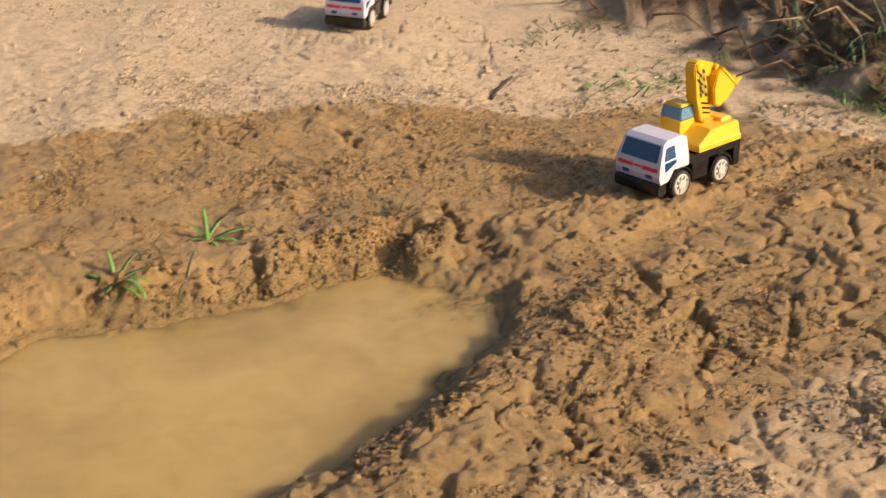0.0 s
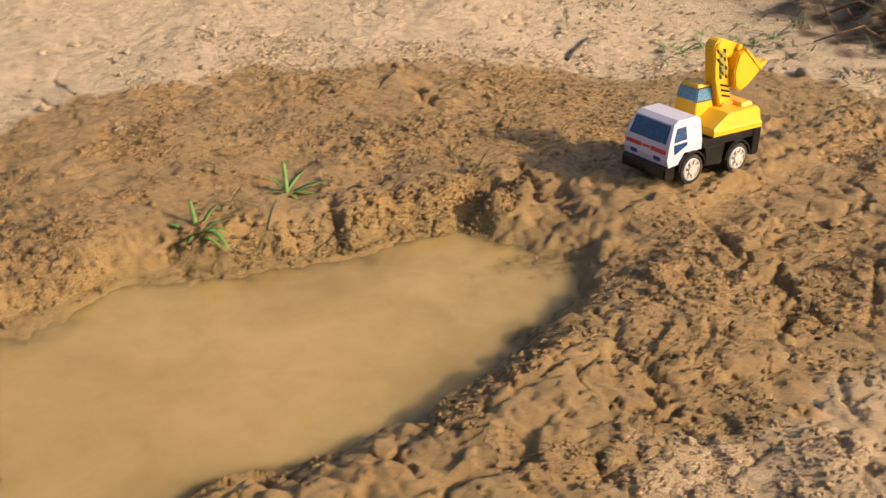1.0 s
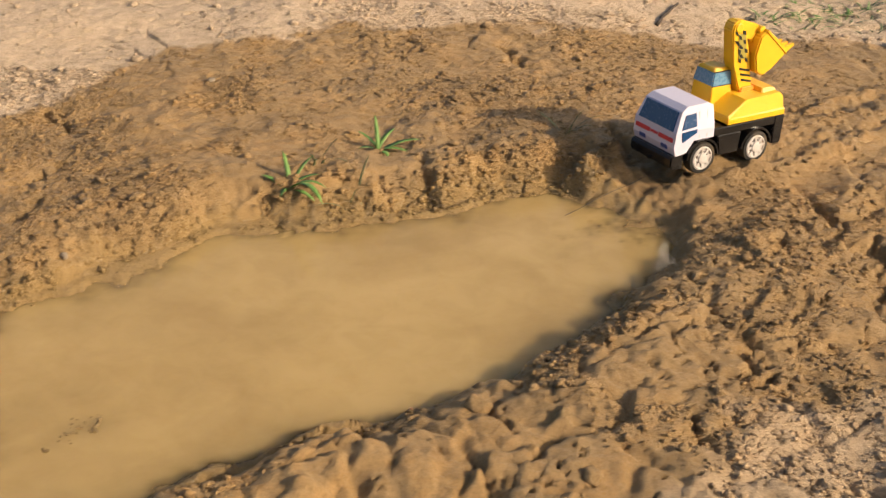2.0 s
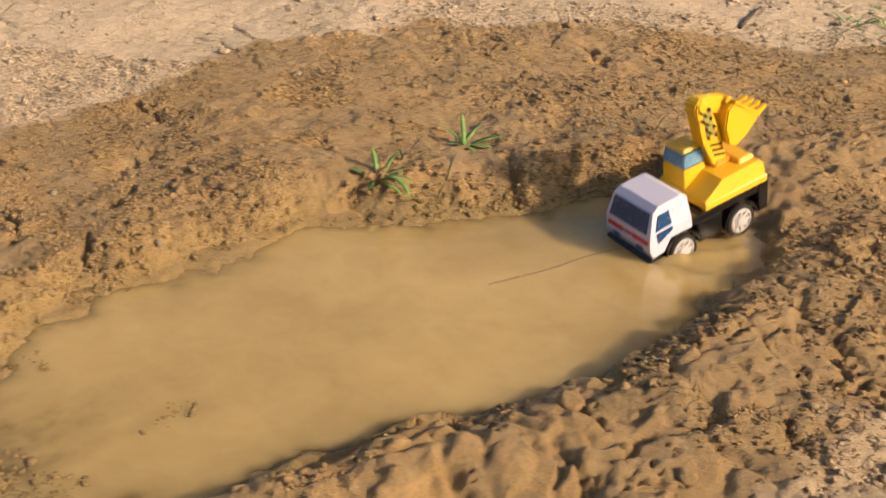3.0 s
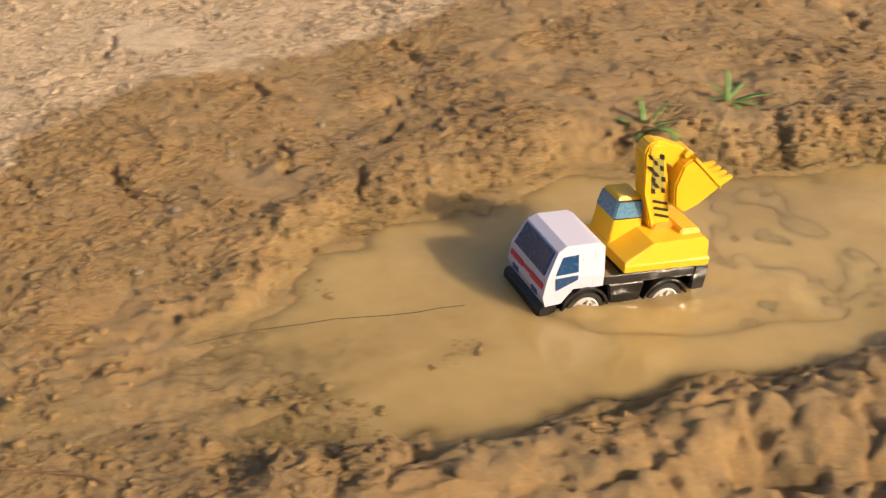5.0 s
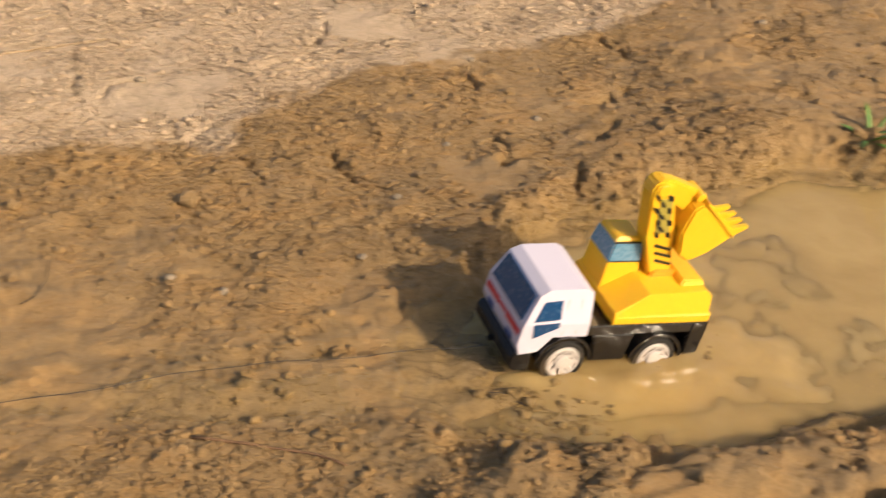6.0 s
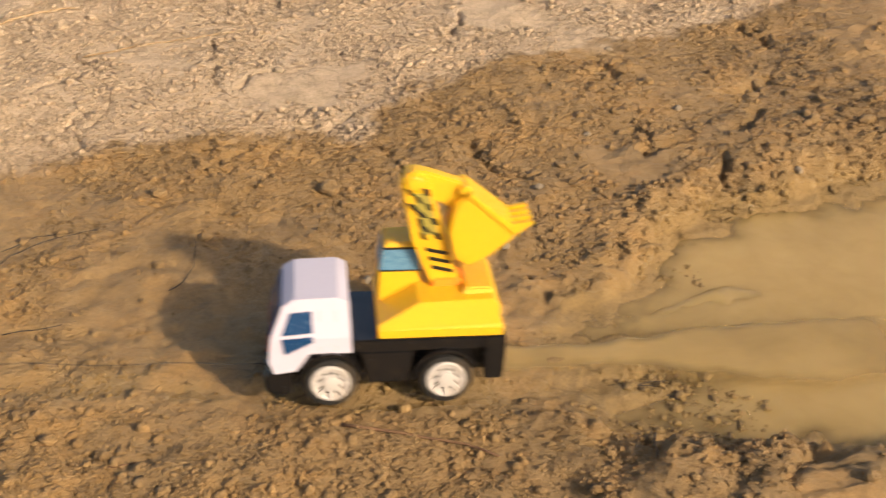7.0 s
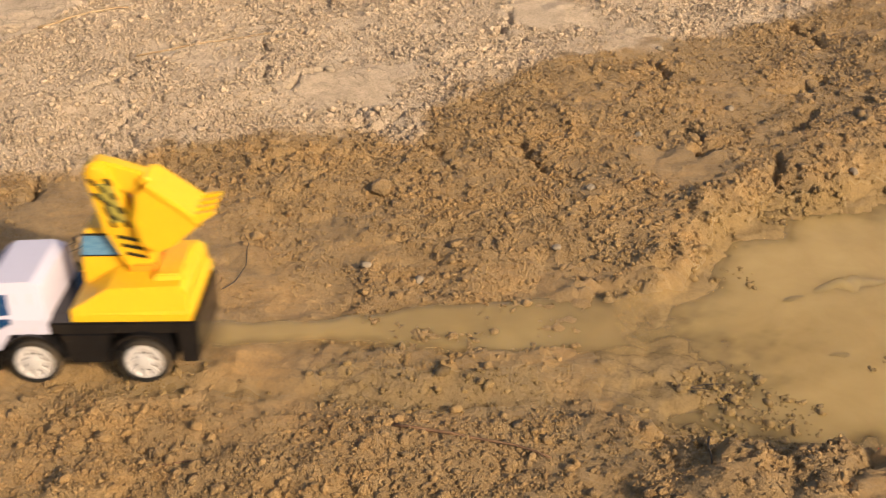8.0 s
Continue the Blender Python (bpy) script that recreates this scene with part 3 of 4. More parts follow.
def build_crumbs():
    rng = np.random.default_rng(5)

    def places(n, x0, x1, y0, y1, lean, most):
        x, y = rng.uniform(x0, x1, n), rng.uniform(y0, y1, n)
        broken = fbm(x, y, 5.0, 3, 301) + 0.6 * fbm(x, y, 17.0, 2, 307)
        lane = along_lane(x, y)[0]
        slabs = (x > -0.4) & (y < 1.48 + 1.05 * (x - 0.12)) & (broken < 0.02)
        parched = beyond(x, y, DAMP_EDGE) > 0.02
        keep = ~slabs & (~parched | (rng.uniform(0, 1, n) < 0.9)) & (pond_of(x, y) > 0.004) & (pond_of(x, y) > 0.026 * rng.uniform(0.2, 1.0, n)) & (rng.uniform(-0.35, 0.35, n) < broken + lean) & ((lane > 0.07) | (rng.uniform(0, 1, n) < 0.35))
        return x[keep][:most], y[keep][:most]
    v1, f1 = lump_template(1)
    spots = [places(60000, -1.80, -0.50, 0.40, 1.95, 0.06, 21000), places(40000, -0.60, 0.85, 0.80, 2.45, 0.0, 13000), places(12000, -1.2, 0.95, 1.9, 3.3, 0.0, 4000)]
    x, y = np.concatenate([q[0] for q in spots]), np.concatenate([q[1] for q in spots])
    ex, ey = rng.uniform(-0.95, -0.50, 5000), rng.uniform(0.80, 1.18, 5000)
    shoal = (fbm(ex, ey, 12.0, 3, 303) + rng.uniform(-0.1, 0.1, 5000) > 0.14) & (along_lane(ex, ey)[0] > 0.025) & (land(ex, ey)[0] > WATER_Z - 0.016 - 0.01 * rng.random(5000))
    x, y = np.concatenate([x, ex[shoal]]), np.concatenate([y, ey[shoal]])
    # crumbs that rolled down the far bank
    bx, by = rng.uniform(-0.80, 0.05, 40000), rng.uniform(1.05, 1.80, 40000)
    bank = pond_of(bx, by)
    rolled = (bank > 0.002) & (bank < 0.070) & (fbm(bx, by, 9.0, 3, 311) + rng.uniform(-0.3, 0.3, len(bx)) > 0.06) & (along_lane(bx, by)[0] > 0.07)
    x, y = np.concatenate([x, bx[rolled][:3200]]), np.concatenate([y, by[rolled][:3200]])
    scatter("soil_crumbs", "loose crumbs of clay scattered over the ground", x, y, np.clip(0.0021 * np.exp(rng.normal(0.0, 0.45, len(x))), 0.0013, 0.0064), v1, f1, rng, 0.22)
    # fine grains, thick on the stretch that is passed closest
    v0 = np.array([(1, 0, 0), (-1, 0, 0), (0, 1, 0), (0, -1, 0), (0, 0, 1), (0, 0, -1)], float)
    f0 = np.array([(0, 2, 4), (2, 1, 4), (1, 3, 4), (3, 0, 4), (2, 0, 5), (1, 2, 5), (3, 1, 5), (0, 3, 5)])
    spots = [places(165000, -1.80, -0.50, 0.40, 1.95, 0.10, 90000), places(60000, -0.60, 0.75, 0.85, 2.45, 0.0, 30000)]
    x, y = np.concatenate([q[0] for q in spots]), np.concatenate([q[1] for q in spots])
    scatter("soil_grains", "fine clay grains scattered over the ground", x, y, np.clip(0.0013 * np.exp(rng.normal(0.0, 0.35, len(x))), 0.0007, 0.0026), v0, f0, rng, 0.42)


def build_clods():
    rng = np.random.default_rng(9)
    v2, f2 = lump_template(3)
    made = 0
    while made < 110:
        x, y = rng.uniform(-1.75, 0.8), rng.uniform(0.42, 2.7)
        pond, lane = float(beyond(np.array([x]), np.array([y]), POND)[0]), float(along_lane(np.array([x]), np.array([y]))[0][0])
        if pond < 0.02 or lane < 0.09:
            continue
        h, dry, slick, humus = [float(q[0]) for q in land(np.array([x]), np.array([y]))]
        s = float(np.clip(0.007 * math.exp(rng.normal(0, 0.35)), 0.0045, 0.014))
        seed = Vector(rng.uniform(-50, 50, 3))
        pts = []
        for q in v2:
            q = Vector(q)
            k = 1 + 0.38 * noise.noise(q * 1.3 + seed) + 0.22 * noise.noise(q * 3.1 + seed)
            pts.append((q.x * k * s, q.y * k * s * 0.85, q.z * k * s * 0.62))
        me = bpy.data.meshes.new("soil_clod")
        me.from_pydata(pts, [], f2.tolist())
        me.polygons.foreach_set("use_smooth", [True] * len(me.polygons))
        shaded_attributes(me, {"dry": [dry] * len(pts), "slick": [0.0] * len(pts), "humus": [humus] * len(pts)})
        me.materials.append(SOIL)
        ob = new("soil_clod", me)
        ob.matrix_basis = pose(x, y, h + s * 0.18, 0, 0, rng.uniform(0, 360))
        tagged(ob, "pale dry clod of clay lying on the ground" if dry > 0.5 else "damp brown clod of clay lying on the ground", "clod", "clay clods")
        made += 1


PEBBLE = plant("grey pebble", (0.17, 0.130, 0.085), (0.29, 0.225, 0.150), 0.85)


def build_pebbles():
    """Small grey stones half sunk in the clay, and one dark clod."""
    rng = np.random.default_rng(21)
    v, f = lump_template(3)
    for x, y, size in [(-1.035, 0.889, 0.0050), (-1.338, 1.289, 0.0065), (-0.891, 1.139, 0.0050), (-0.877, 1.016, 0.0048), (-0.979, 0.901, 0.0055),
                       (-0.818, 1.415, 0.0052), (-0.970, 1.570, 0.0050), (-0.892, 1.290, 0.0045), (-0.640, 1.318, 0.0055), (0.573, 2.406, 0.0160), (-0.617, 1.916, 0.0070)]:
        turn = Vector(rng.uniform(-40, 40, 3))
        k = np.array([1 + 0.30 * noise.noise(Vector(q) * 1.2 + turn) + 0.10 * noise.noise(Vector(q) * 3.0 + turn) for q in v])
        me = bpy.data.meshes.new("pebble")
        me.from_pydata((v * k[:, None] * size * np.array([1.15, 0.9, 0.7])).tolist(), [], f.tolist())
        me.polygons.foreach_set("use_smooth", [True] * len(me.polygons))
        me.materials.append(PEBBLE)
        ob = new("pebble", me)
        ob.matrix_basis = pose(x, y, max(height(x, y), WATER_Z) + 0.25 * size, 0, 0, float(rng.uniform(0, 360)))
        tagged(ob, "large dark grey clod on dry clay" if size > 0.01 else "small grey pebble half sunk in clay", "pebble", "grey pebbles")


build_crumbs()
build_clods()
build_pebbles()

# ------------------------------------------------------------------ toy trucks
R_WHEEL, BASE, TRACK = 0.0235, 0.05, 0.040


def cab_half(z):
    return 0.0455 if z < 0.067 else 0.0455 - (z - 0.067) * 0.20


def build_wheel(truck, x, side):
    """A ribbed tyre with its dished, spoked white hub; it turns about its y axis."""
    r = R_WHEEL
    bm = lathe([(0.010, -0.008), (r * 0.93, -0.008), (r, -0.0055), (r, 0.0055), (r * 0.95, 0.008), (0.0185, 0.0085), (0.0175, 0.0065), (0.010, 0.0065)], 28)
    tyre = part("wheel", bm, RUBBER, truck, "black tyre with white hub", m=pose(x, side * TRACK, r, 0, 0, 0 if side > 0 else 180))
    hub = lathe([(0.004, 0.0), (0.0174, 0.002), (0.0174, 0.0084), (0.0155, 0.0092), (0.0142, 0.0070), (0.0085, 0.0062), (0.0075, 0.0098), (0.0035, 0.0104)], 28)
    for k in range(8):
        a = k * math.tau / 8
        spoke = prism([(-0.0016, 0.006), (0.0016, 0.006), (0.0021, 0.0155), (-0.0021, 0.0155)], 0.0055, 0.0086)
        bmesh.ops.rotate(spoke, verts=spoke.verts, cent=(0, 0, 0), matrix=Matrix.Rotation(a, 3, "Y"))
        tmp = bpy.data.meshes.new("spoke")
        spoke.to_mesh(tmp)
        spoke.free()
        hub.from_mesh(tmp)
        bpy.data.meshes.remove(tmp)
    part("rim", hub, HUB, tyre, "white spoked plastic hub")
    return tyre


def build_cab(truck):
    profile = [(0.031, 0.052), (0.067, 0.052), (0.079, 0.0355), (0.098, 0.033), (0.1025, 0.045), (0.1005, 0.0665), (0.089, 0.0955), (0.079, 0.1015), (0.042, 0.1025), (0.033, 0.098)]
    bm = prism(profile, -1.0, 1.0)
    bmesh.ops.bisect_plane(bm, geom=list(bm.verts) + list(bm.edges) + list(bm.faces), plane_co=(0, 0, 0.067), plane_no=(0, 0, 1))
    for v in bm.verts:
        v.co.y *= cab_half(v.co.z)
    body = part("cab", bevelled(bm, 0.0052, 4), WHITE, truck, "white plastic truck cab", smooth=False)
    wind = panel([(0.0995, -0.0375, 0.0675), (0.0995, 0.0375, 0.0675), (0.0895, 0.0345, 0.0935), (0.0895, -0.0345, 0.0935)], 0.0022)
    part("windscreen", wind, BLUE, body, "dark blue printed windscreen")
    for s in (1, -1):
        pts = [(0.0640, 0.0725), (0.0905, 0.0705), (0.0828, 0.0900), (0.0650, 0.0915)]
        flat = [(x, s * (cab_half(z) + 0.0002), z) for x, z in (pts if s < 0 else pts[::-1])]
        part("side_window", panel(flat, 0.0009), BLUE, body, "dark blue printed side window")
        pts = [(0.0640, 0.0640), (0.0880, 0.0525), (0.0905, 0.0672), (0.0640, 0.0688)]
        flat = [(x, s * (0.0455 + 0.0002), z) for x, z in (pts if s < 0 else pts[::-1])]
        part("door_window", panel(flat, 0.0009), BLUE, body, "dark blue printed lower door window")
        part("headlight", panel([(0.1012, s * 0.024 - 0.0065, 0.0405), (0.1012, s * 0.024 + 0.0065, 0.0405), (0.1024, s * 0.024 + 0.0065, 0.0465), (0.1024, s * 0.024 - 0.0065, 0.0465)], 0.0012), NAVY, body, "navy printed headlight")
        y0, y1 = (0.010, 0.0405) if s > 0 else (-0.0405, -0.010)
        part("stripe", panel([(0.1020, y0, 0.0530), (0.1020, y1, 0.0530), (0.1013, y1, 0.0590), (0.1013, y0, 0.0590)], 0.0012), RED, body, "red printed stripe")
        for x in (0.0445, 0.0585):
            part("door_line", panel([(x - 0.0004, s * 0.0457, 0.055), (x + 0.0004, s * 0.0457, 0.055), (x + 0.0004, s * (cab_half(0.092) + 0.0003), 0.092), (x - 0.0004, s * (cab_half(0.092) + 0.0003), 0.092)][::1 if s < 0 else -1], 0.0004), HUB, body)
    part("badge", panel([(0.1020, -0.0075, 0.0545), (0.1020, 0.0075, 0.0545), (0.1015, 0.0075, 0.0580), (0.1015, -0.0075, 0.0580)], 0.0011), RED, body, "small red printed badge")
    for k in range(6):
        y = -0.0275 + 0.011 * k
        part("roof_rib", prism([(0.041, 0.1010), (0.074, 0.1002), (0.071, 0.1017), (0.044, 0.1024)], y - 0.0020, y + 0.0020, 0.0006), WHITE, body)
    return body


def build_chassis(truck):
    body = part("chassis", boxes([(0.020, -0.094, 0.086, -0.026, 0.026), (0.026, -0.096, 0.090, -0.030, 0.030), (0.060, -0.096, 0.090, -0.030, 0.030), (0.0635, -0.094, 0.034, -0.030, 0.030)], 0.0015), BLACK, truck, "black plastic chassis")
    part("bumper", prism([(0.083, 0.012), (0.101, 0.013), (0.1055, 0.018), (0.1055, 0.0315), (0.101, 0.0345), (0.083, 0.0345)], -0.0455, 0.0455, 0.0018), BLACK, body, "black front bumper")
    part("tail_block", boxes([(0.021, -0.100, -0.083, -0.0455, 0.0455), (0.055, -0.102, -0.083, -0.0455, 0.0455), (0.0645, -0.102, -0.084, -0.0455, 0.0455)], 0.0015), BLACK, body, "black tail block")
    for s in (1, -1):
        y0, y1 = sorted((s * 0.028, s * 0.0455))
        part("deck_rail", boxes([(0.052, -0.084, 0.031, y0, y1), (0.0635, -0.084, 0.031, y0, y1)], 0.0012), BLACK, body)
        part("side_box", boxes([(0.021, -0.018, 0.018, y0, y1 if s > 0 else y1), (0.040, -0.020, 0.021, y0, y1), (0.052, -0.022, 0.024, y0, y1)], 0.0015), BLACK, body, "black side step box")
        for x in (BASE, -BASE):
            arch = bmesh.new()
            n = 11
            ring = []
            for rad in (0.0265, 0.0295):
                for y in (y0, y1 + (0.003 if s > 0 else 0)):
                    ring.append([arch.verts.new((x + rad * math.cos(a), y - (0.003 if s < 0 and y == y0 else 0), R_WHEEL + rad * math.sin(a))) for a in [math.pi * (0.02 + 0.96 * k / (n - 1)) for k in range(n)]])
            for a, b in ((0, 1), (1, 3), (3, 2), (2, 0)):
                for k in range(n - 1):
                    arch.faces.new((ring[a][k], ring[a][k + 1], ring[b][k + 1], ring[b][k]))
            for k in (0, n - 1):
                arch.faces.new((ring[0][k], ring[1][k], ring[3][k], ring[2][k]))
            part("wheel_arch", arch, BLACK, body)
    part("tow_hook", boxes([(0.016, 0.104, 0.109, -0.003, 0.003), (0.021, 0.104, 0.109, -0.003, 0.003)], 0.001), BLACK, body)
    return body


def build_digger(truck):
    """The yellow upper works: skirted deck, small cab, boom, stick and toothed bucket."""
    bm = prism([(-0.0985, 0.0655), (0.0085, 0.0655), (0.0085, 0.0775), (-0.026, 0.0965), (-0.0900, 0.0985), (-0.0960, 0.0930), (-0.0965, 0.0765), (-0.0990, 0.0745)], -1.0, 1.0)
    bmesh.ops.bisect_plane(bm, geom=list(bm.verts) + list(bm.edges) + list(bm.faces), plane_co=(0, 0, 0.0735), plane_no=(0, 0, 1))
    for v in bm.verts:
        v.co.y *= 0.0470 if v.co.z < 0.0736 else 0.0460 - (v.co.z - 0.0736) * 0.18
    deck = part("turntable_deck", bevelled(bm, 0.0009), YELLOW, truck, "yellow plastic digger body")
    part("counterweight", boxes([(0.0965, -0.0920, -0.064, -0.0320, 0.0320), (0.1030, -0.0900, -0.067, -0.0290, 0.0290)], 0.0015), YELLOW, deck)
    house = part("operator_cab", boxes([(0.0740, -0.034, 0.0065, -0.0405, 0.0035), (0.0900, -0.033, 0.0060, -0.0400, 0.0030), (0.1075, -0.031, 0.0050, -0.0390, 0.0020), (0.1290, -0.029, 0.0010, -0.0370, -0.0005), (0.1325, -0.027, -0.002, -0.0345, -0.0030)], 0.0010), YELLOW, truck, "yellow operator cab with blue windows")
    part("window", panel([(-0.0300, 0.0021, 0.1085), (-0.0280, 0.0000, 0.1275), (0.0005, 0.0000, 0.1275), (0.0045, 0.0021, 0.1085)][::-1], 0.0009), SKYBLUE, house, "light blue printed cab window")
    part("window", panel([(0.0051, -0.0380, 0.1085), (0.0051, 0.0010, 0.1085), (0.0014, -0.0010, 0.1275), (0.0014, -0.0365, 0.1275)], 0.0009), SKYBLUE, house, "light blue printed cab window")
    part("window", panel([(-0.0300, -0.0391, 0.1085), (0.0045, -0.0391, 0.1085), (0.0005, -0.0371, 0.1275), (-0.0280, -0.0371, 0.1275)], 0.0009), SKYBLUE, house, "light blue printed cab window")
    for z, y, x0, x1 in ((0.1080, 0.0022, -0.0308, 0.0053), (0.1280, 0.0001, -0.0288, 0.0013)):
        part("window_rim", boxes([(z - 0.0006, x0, x1, y - 0.001, y + 0.0011), (z + 0.0006, x0, x1, y - 0.001, y + 0.0011)]), INK, house)
    boom_profile = [(-0.040, 0.092), (-0.0225, 0.140), (-0.0125, 0.190), (-0.0160, 0.2000), (-0.0250, 0.2040), (-0.0360, 0.1985), (-0.0500, 0.150), (-0.0650, 0.092)]
    boom = part("boom", prism(boom_profile, -0.0105, 0.0110, 0.0022), YELLOW, truck, "yellow boom with black printed stripes")
    part("pin", lathe([(0.0060, -0.0122), (0.0068, -0.0116), (0.0068, 0.0122), (0.0055, 0.0128)], 16), YELLOW, boom, m=pose(-0.0245, 0, 0.193))
    # the foot's orange is bounce light painted onto yellow plastic
    part("boom_foot", boxes([(0.088, -0.072, -0.036, -0.014, 0.015), (0.096, -0.070, -0.038, -0.013, 0.014), (0.104, -0.064, -0.042, -0.012, 0.0125)], 0.0015), BOUNCE_ORANGE, boom, "yellow boom foot with orange bounce light in its colour")
    y = 0.0111
    part("sticker", panel([(-0.0295, y, 0.146), (-0.0445, y, 0.146), (-0.0370, y, 0.184), (-0.0240, y, 0.184)][::-1], 0.0004), OLIVE, boom, "olive printed patch on the boom")
    rng = random.Random(4)
    for k in range(7):
        z = 0.141 + 0.0068 * k
        cx = -0.0370 + (z - 0.141) * 0.22
        for side in (-1, 1) if k % 2 == 0 else (0,):
            x0, w, lean = cx + side * 0.0062 + rng.uniform(-0.0015, 0.0015), 0.0030 + 0.0022 * rng.random(), rng.uniform(-0.002, 0.003)
            part("stripe", panel([(x0 - w, y + 0.0005, z), (x0 + w * 0.3, y + 0.0005, z + 0.0010), (x0 + w + lean, y + 0.0005, z + 0.0074), (x0 - w * 0.4 + lean, y + 0.0005, z + 0.0058)], 0.0004), INK, boom)
    for k in range(3):
        z = 0.109 + 0.0085 * k
        cx = -0.0490 + (z - 0.109) * 0.32
        part("stripe", panel([(cx - 0.0095, y + 0.0002, z), (cx + 0.0095, y + 0.0002, z + 0.0045), (cx + 0.0095, y + 0.0002, z + 0.0078), (cx - 0.0095, y + 0.0002, z + 0.0028)], 0.0004), INK, boom)
    stick = part("stick", prism([(-0.022, 0.2035), (-0.034, 0.2025), (-0.064, 0.192), (-0.073, 0.184), (-0.070, 0.172), (-0.058, 0.166), (-0.034, 0.182), (-0.026, 0.188)], -0.0065, 0.0075, 0.0018), YELLOW, truck)
    part("link", lathe([(0.0048, -0.0125), (0.0052, -0.012), (0.0052, 0.013), (0.0046, 0.0135)], 14), YELLOW, stick, m=pose(-0.067, 0, 0.186))
    # an open scoop: back, floor and two cheeks with a rim
    cheek = [(-0.058, 0.178), (-0.068, 0.185), (-0.107, 0.1535), (-0.1095, 0.146), (-0.088, 0.128), (-0.070, 0.119), (-0.057, 0.127), (-0.052, 0.152)]
    bucket = part("bucket", prism(cheek, -0.0200, 0.0215, 0.0020), YELLOW, truck, "yellow toothed digging bucket")
    part("bucket_rim", prism([(-0.1115, 0.1455), (-0.1085, 0.1565), (-0.0700, 0.1875), (-0.0685, 0.1840), (-0.1055, 0.1530)], -0.0215, 0.0230, 0.0008), YELLOW, bucket)
    for k in range(4):
        yy = -0.0170 + 0.0118 * k
        part("tooth", prism([(-0.1050, 0.1575), (-0.1105, 0.1480), (-0.1250, 0.1580), (-0.1245, 0.1605)], yy - 0.0028, yy + 0.0028, 0.0006), YELLOW, bucket)


def build_truck(m, label, with_digger):
    truck = thing("toy_truck", m, label, "toy truck")
    build_chassis(truck)
    build_cab(truck)
    wheels = [build_wheel(truck, x, s) for x in (BASE, -BASE) for s in (1, -1)]
    if with_digger:
        build_digger(truck)
    else:
        part("cargo_bed", boxes([(0.0655, -0.0985, 0.022, -0.0455, 0.0455), (0.072, -0.0985, 0.022, -0.0455, 0.0455)], 0.0015), BLACK, truck, "plain black load bed")
    return truck, wheels


TRUCK_ROWS = [
    (0.0, 0.413, 1.9822, 0.0165, 2.5, 1.5, 220.9),
    (0.5, 0.3510, 1.9210, 0.0180, 2.5, 0.5, 220.0),
    (1.0, 0.2880, 1.8620, 0.0205, 2.5, -1.5, 219.0),
    (1.5, 0.2245, 1.8065, 0.0220, 2.5, -2.6, 218.2),
    (2.0, 0.1613, 1.7621, 0.0210, 2.0, 0.0, 216.2),
    (2.5, 0.0950, 1.6800, 0.0110, 1.8, 11.0, 218.5),
    (3.0, 0.0170, 1.5750, -0.0270, 1.5, 13.0, 220.5),
    (3.5, -0.0692, 1.4582, -0.0490, 1.2, 0.0, 221.0),
    (4.0, -0.196, 1.3519, -0.0510, 2.4, -4.2, 216.0),
    (4.7, -0.345, 1.2480, -0.0500, 0.5, -3.0, 217.0),
    (5.5, -0.5054, 1.1297, -0.0460, -1.3, -5.4, 219.0),
    (6.0, -0.6213, 0.995, -0.0300, -5.0, -7.8, 222.0),
    (6.5, -0.7628, 0.8513, -0.0112, -3.1, -8.6, 217.9),
    (7.0, -0.8797, 0.7594, -0.0067, 4.4, -0.7, 212.5),
    (7.5, -1.0415, 0.7006, -0.0112, 2.8, 2.8, 203.0),
    (8.0, -1.1715, 0.6486, -0.0128, 0.7, 2.2, 206.5),
    (8.5, -1.3250, 0.5700, -0.0120, 0.7, 1.5, 208.0),
]
digger, digger_wheels = build_truck(pose(*TRUCK_ROWS[0][1:]), "white and yellow toy digger truck pulled along on a thread", True)
spare, spare_wheels = build_truck(pose(-0.165, 2.915, height(-0.165, 2.915) + 0.002, 0, 0, 254), "white and black toy truck standing on dry clay", False)


# ------------------------------------------------------------------ plants, sticks and thread
def blade(length, width, lean, turn, curl=0.6, segments=7):
    """A folded grass leaf that bends over."""
    bm = bmesh.new()
    rows, d = [], Vector((math.cos(turn), math.sin(turn), 0))
    side = Vector((-d.y, d.x, 0))
    p, a = Vector((0, 0, -0.004)), lean
    for k in range(segments):
        t = k / (segments - 1)
        w = width * (0.55 + 0.9 * t) * (1 - t) ** 0.7 + 0.0003
        up = Vector((0, 0, 1)) * math.sin(a) - d * math.cos(a)
        n = Vector((0, 0, 1)) * math.sin(a) + d * math.cos(a)
        fold = n.cross(side).normalized() * w * 0.35
        rows.append([bm.verts.new(p + side * w), bm.verts.new(p - fold), bm.verts.new(p - side * w), bm.verts.new(p - fold * 0.4)])
        p = p + (d * math.cos(a) + Vector((0, 0, 1)) * math.sin(a)) * (length / (segments - 1))
        a -= curl / (segments - 1) * (0.5 + t)
    for r, s in zip(rows, rows[1:]):
        for k in range(4):
            bm.faces.new((r[k], r[(k + 1) % 4], s[(k + 1) % 4], s[k]))
    bm.faces.new(rows[0])
    bm.faces.new(rows[-1][::-1])
    return bm


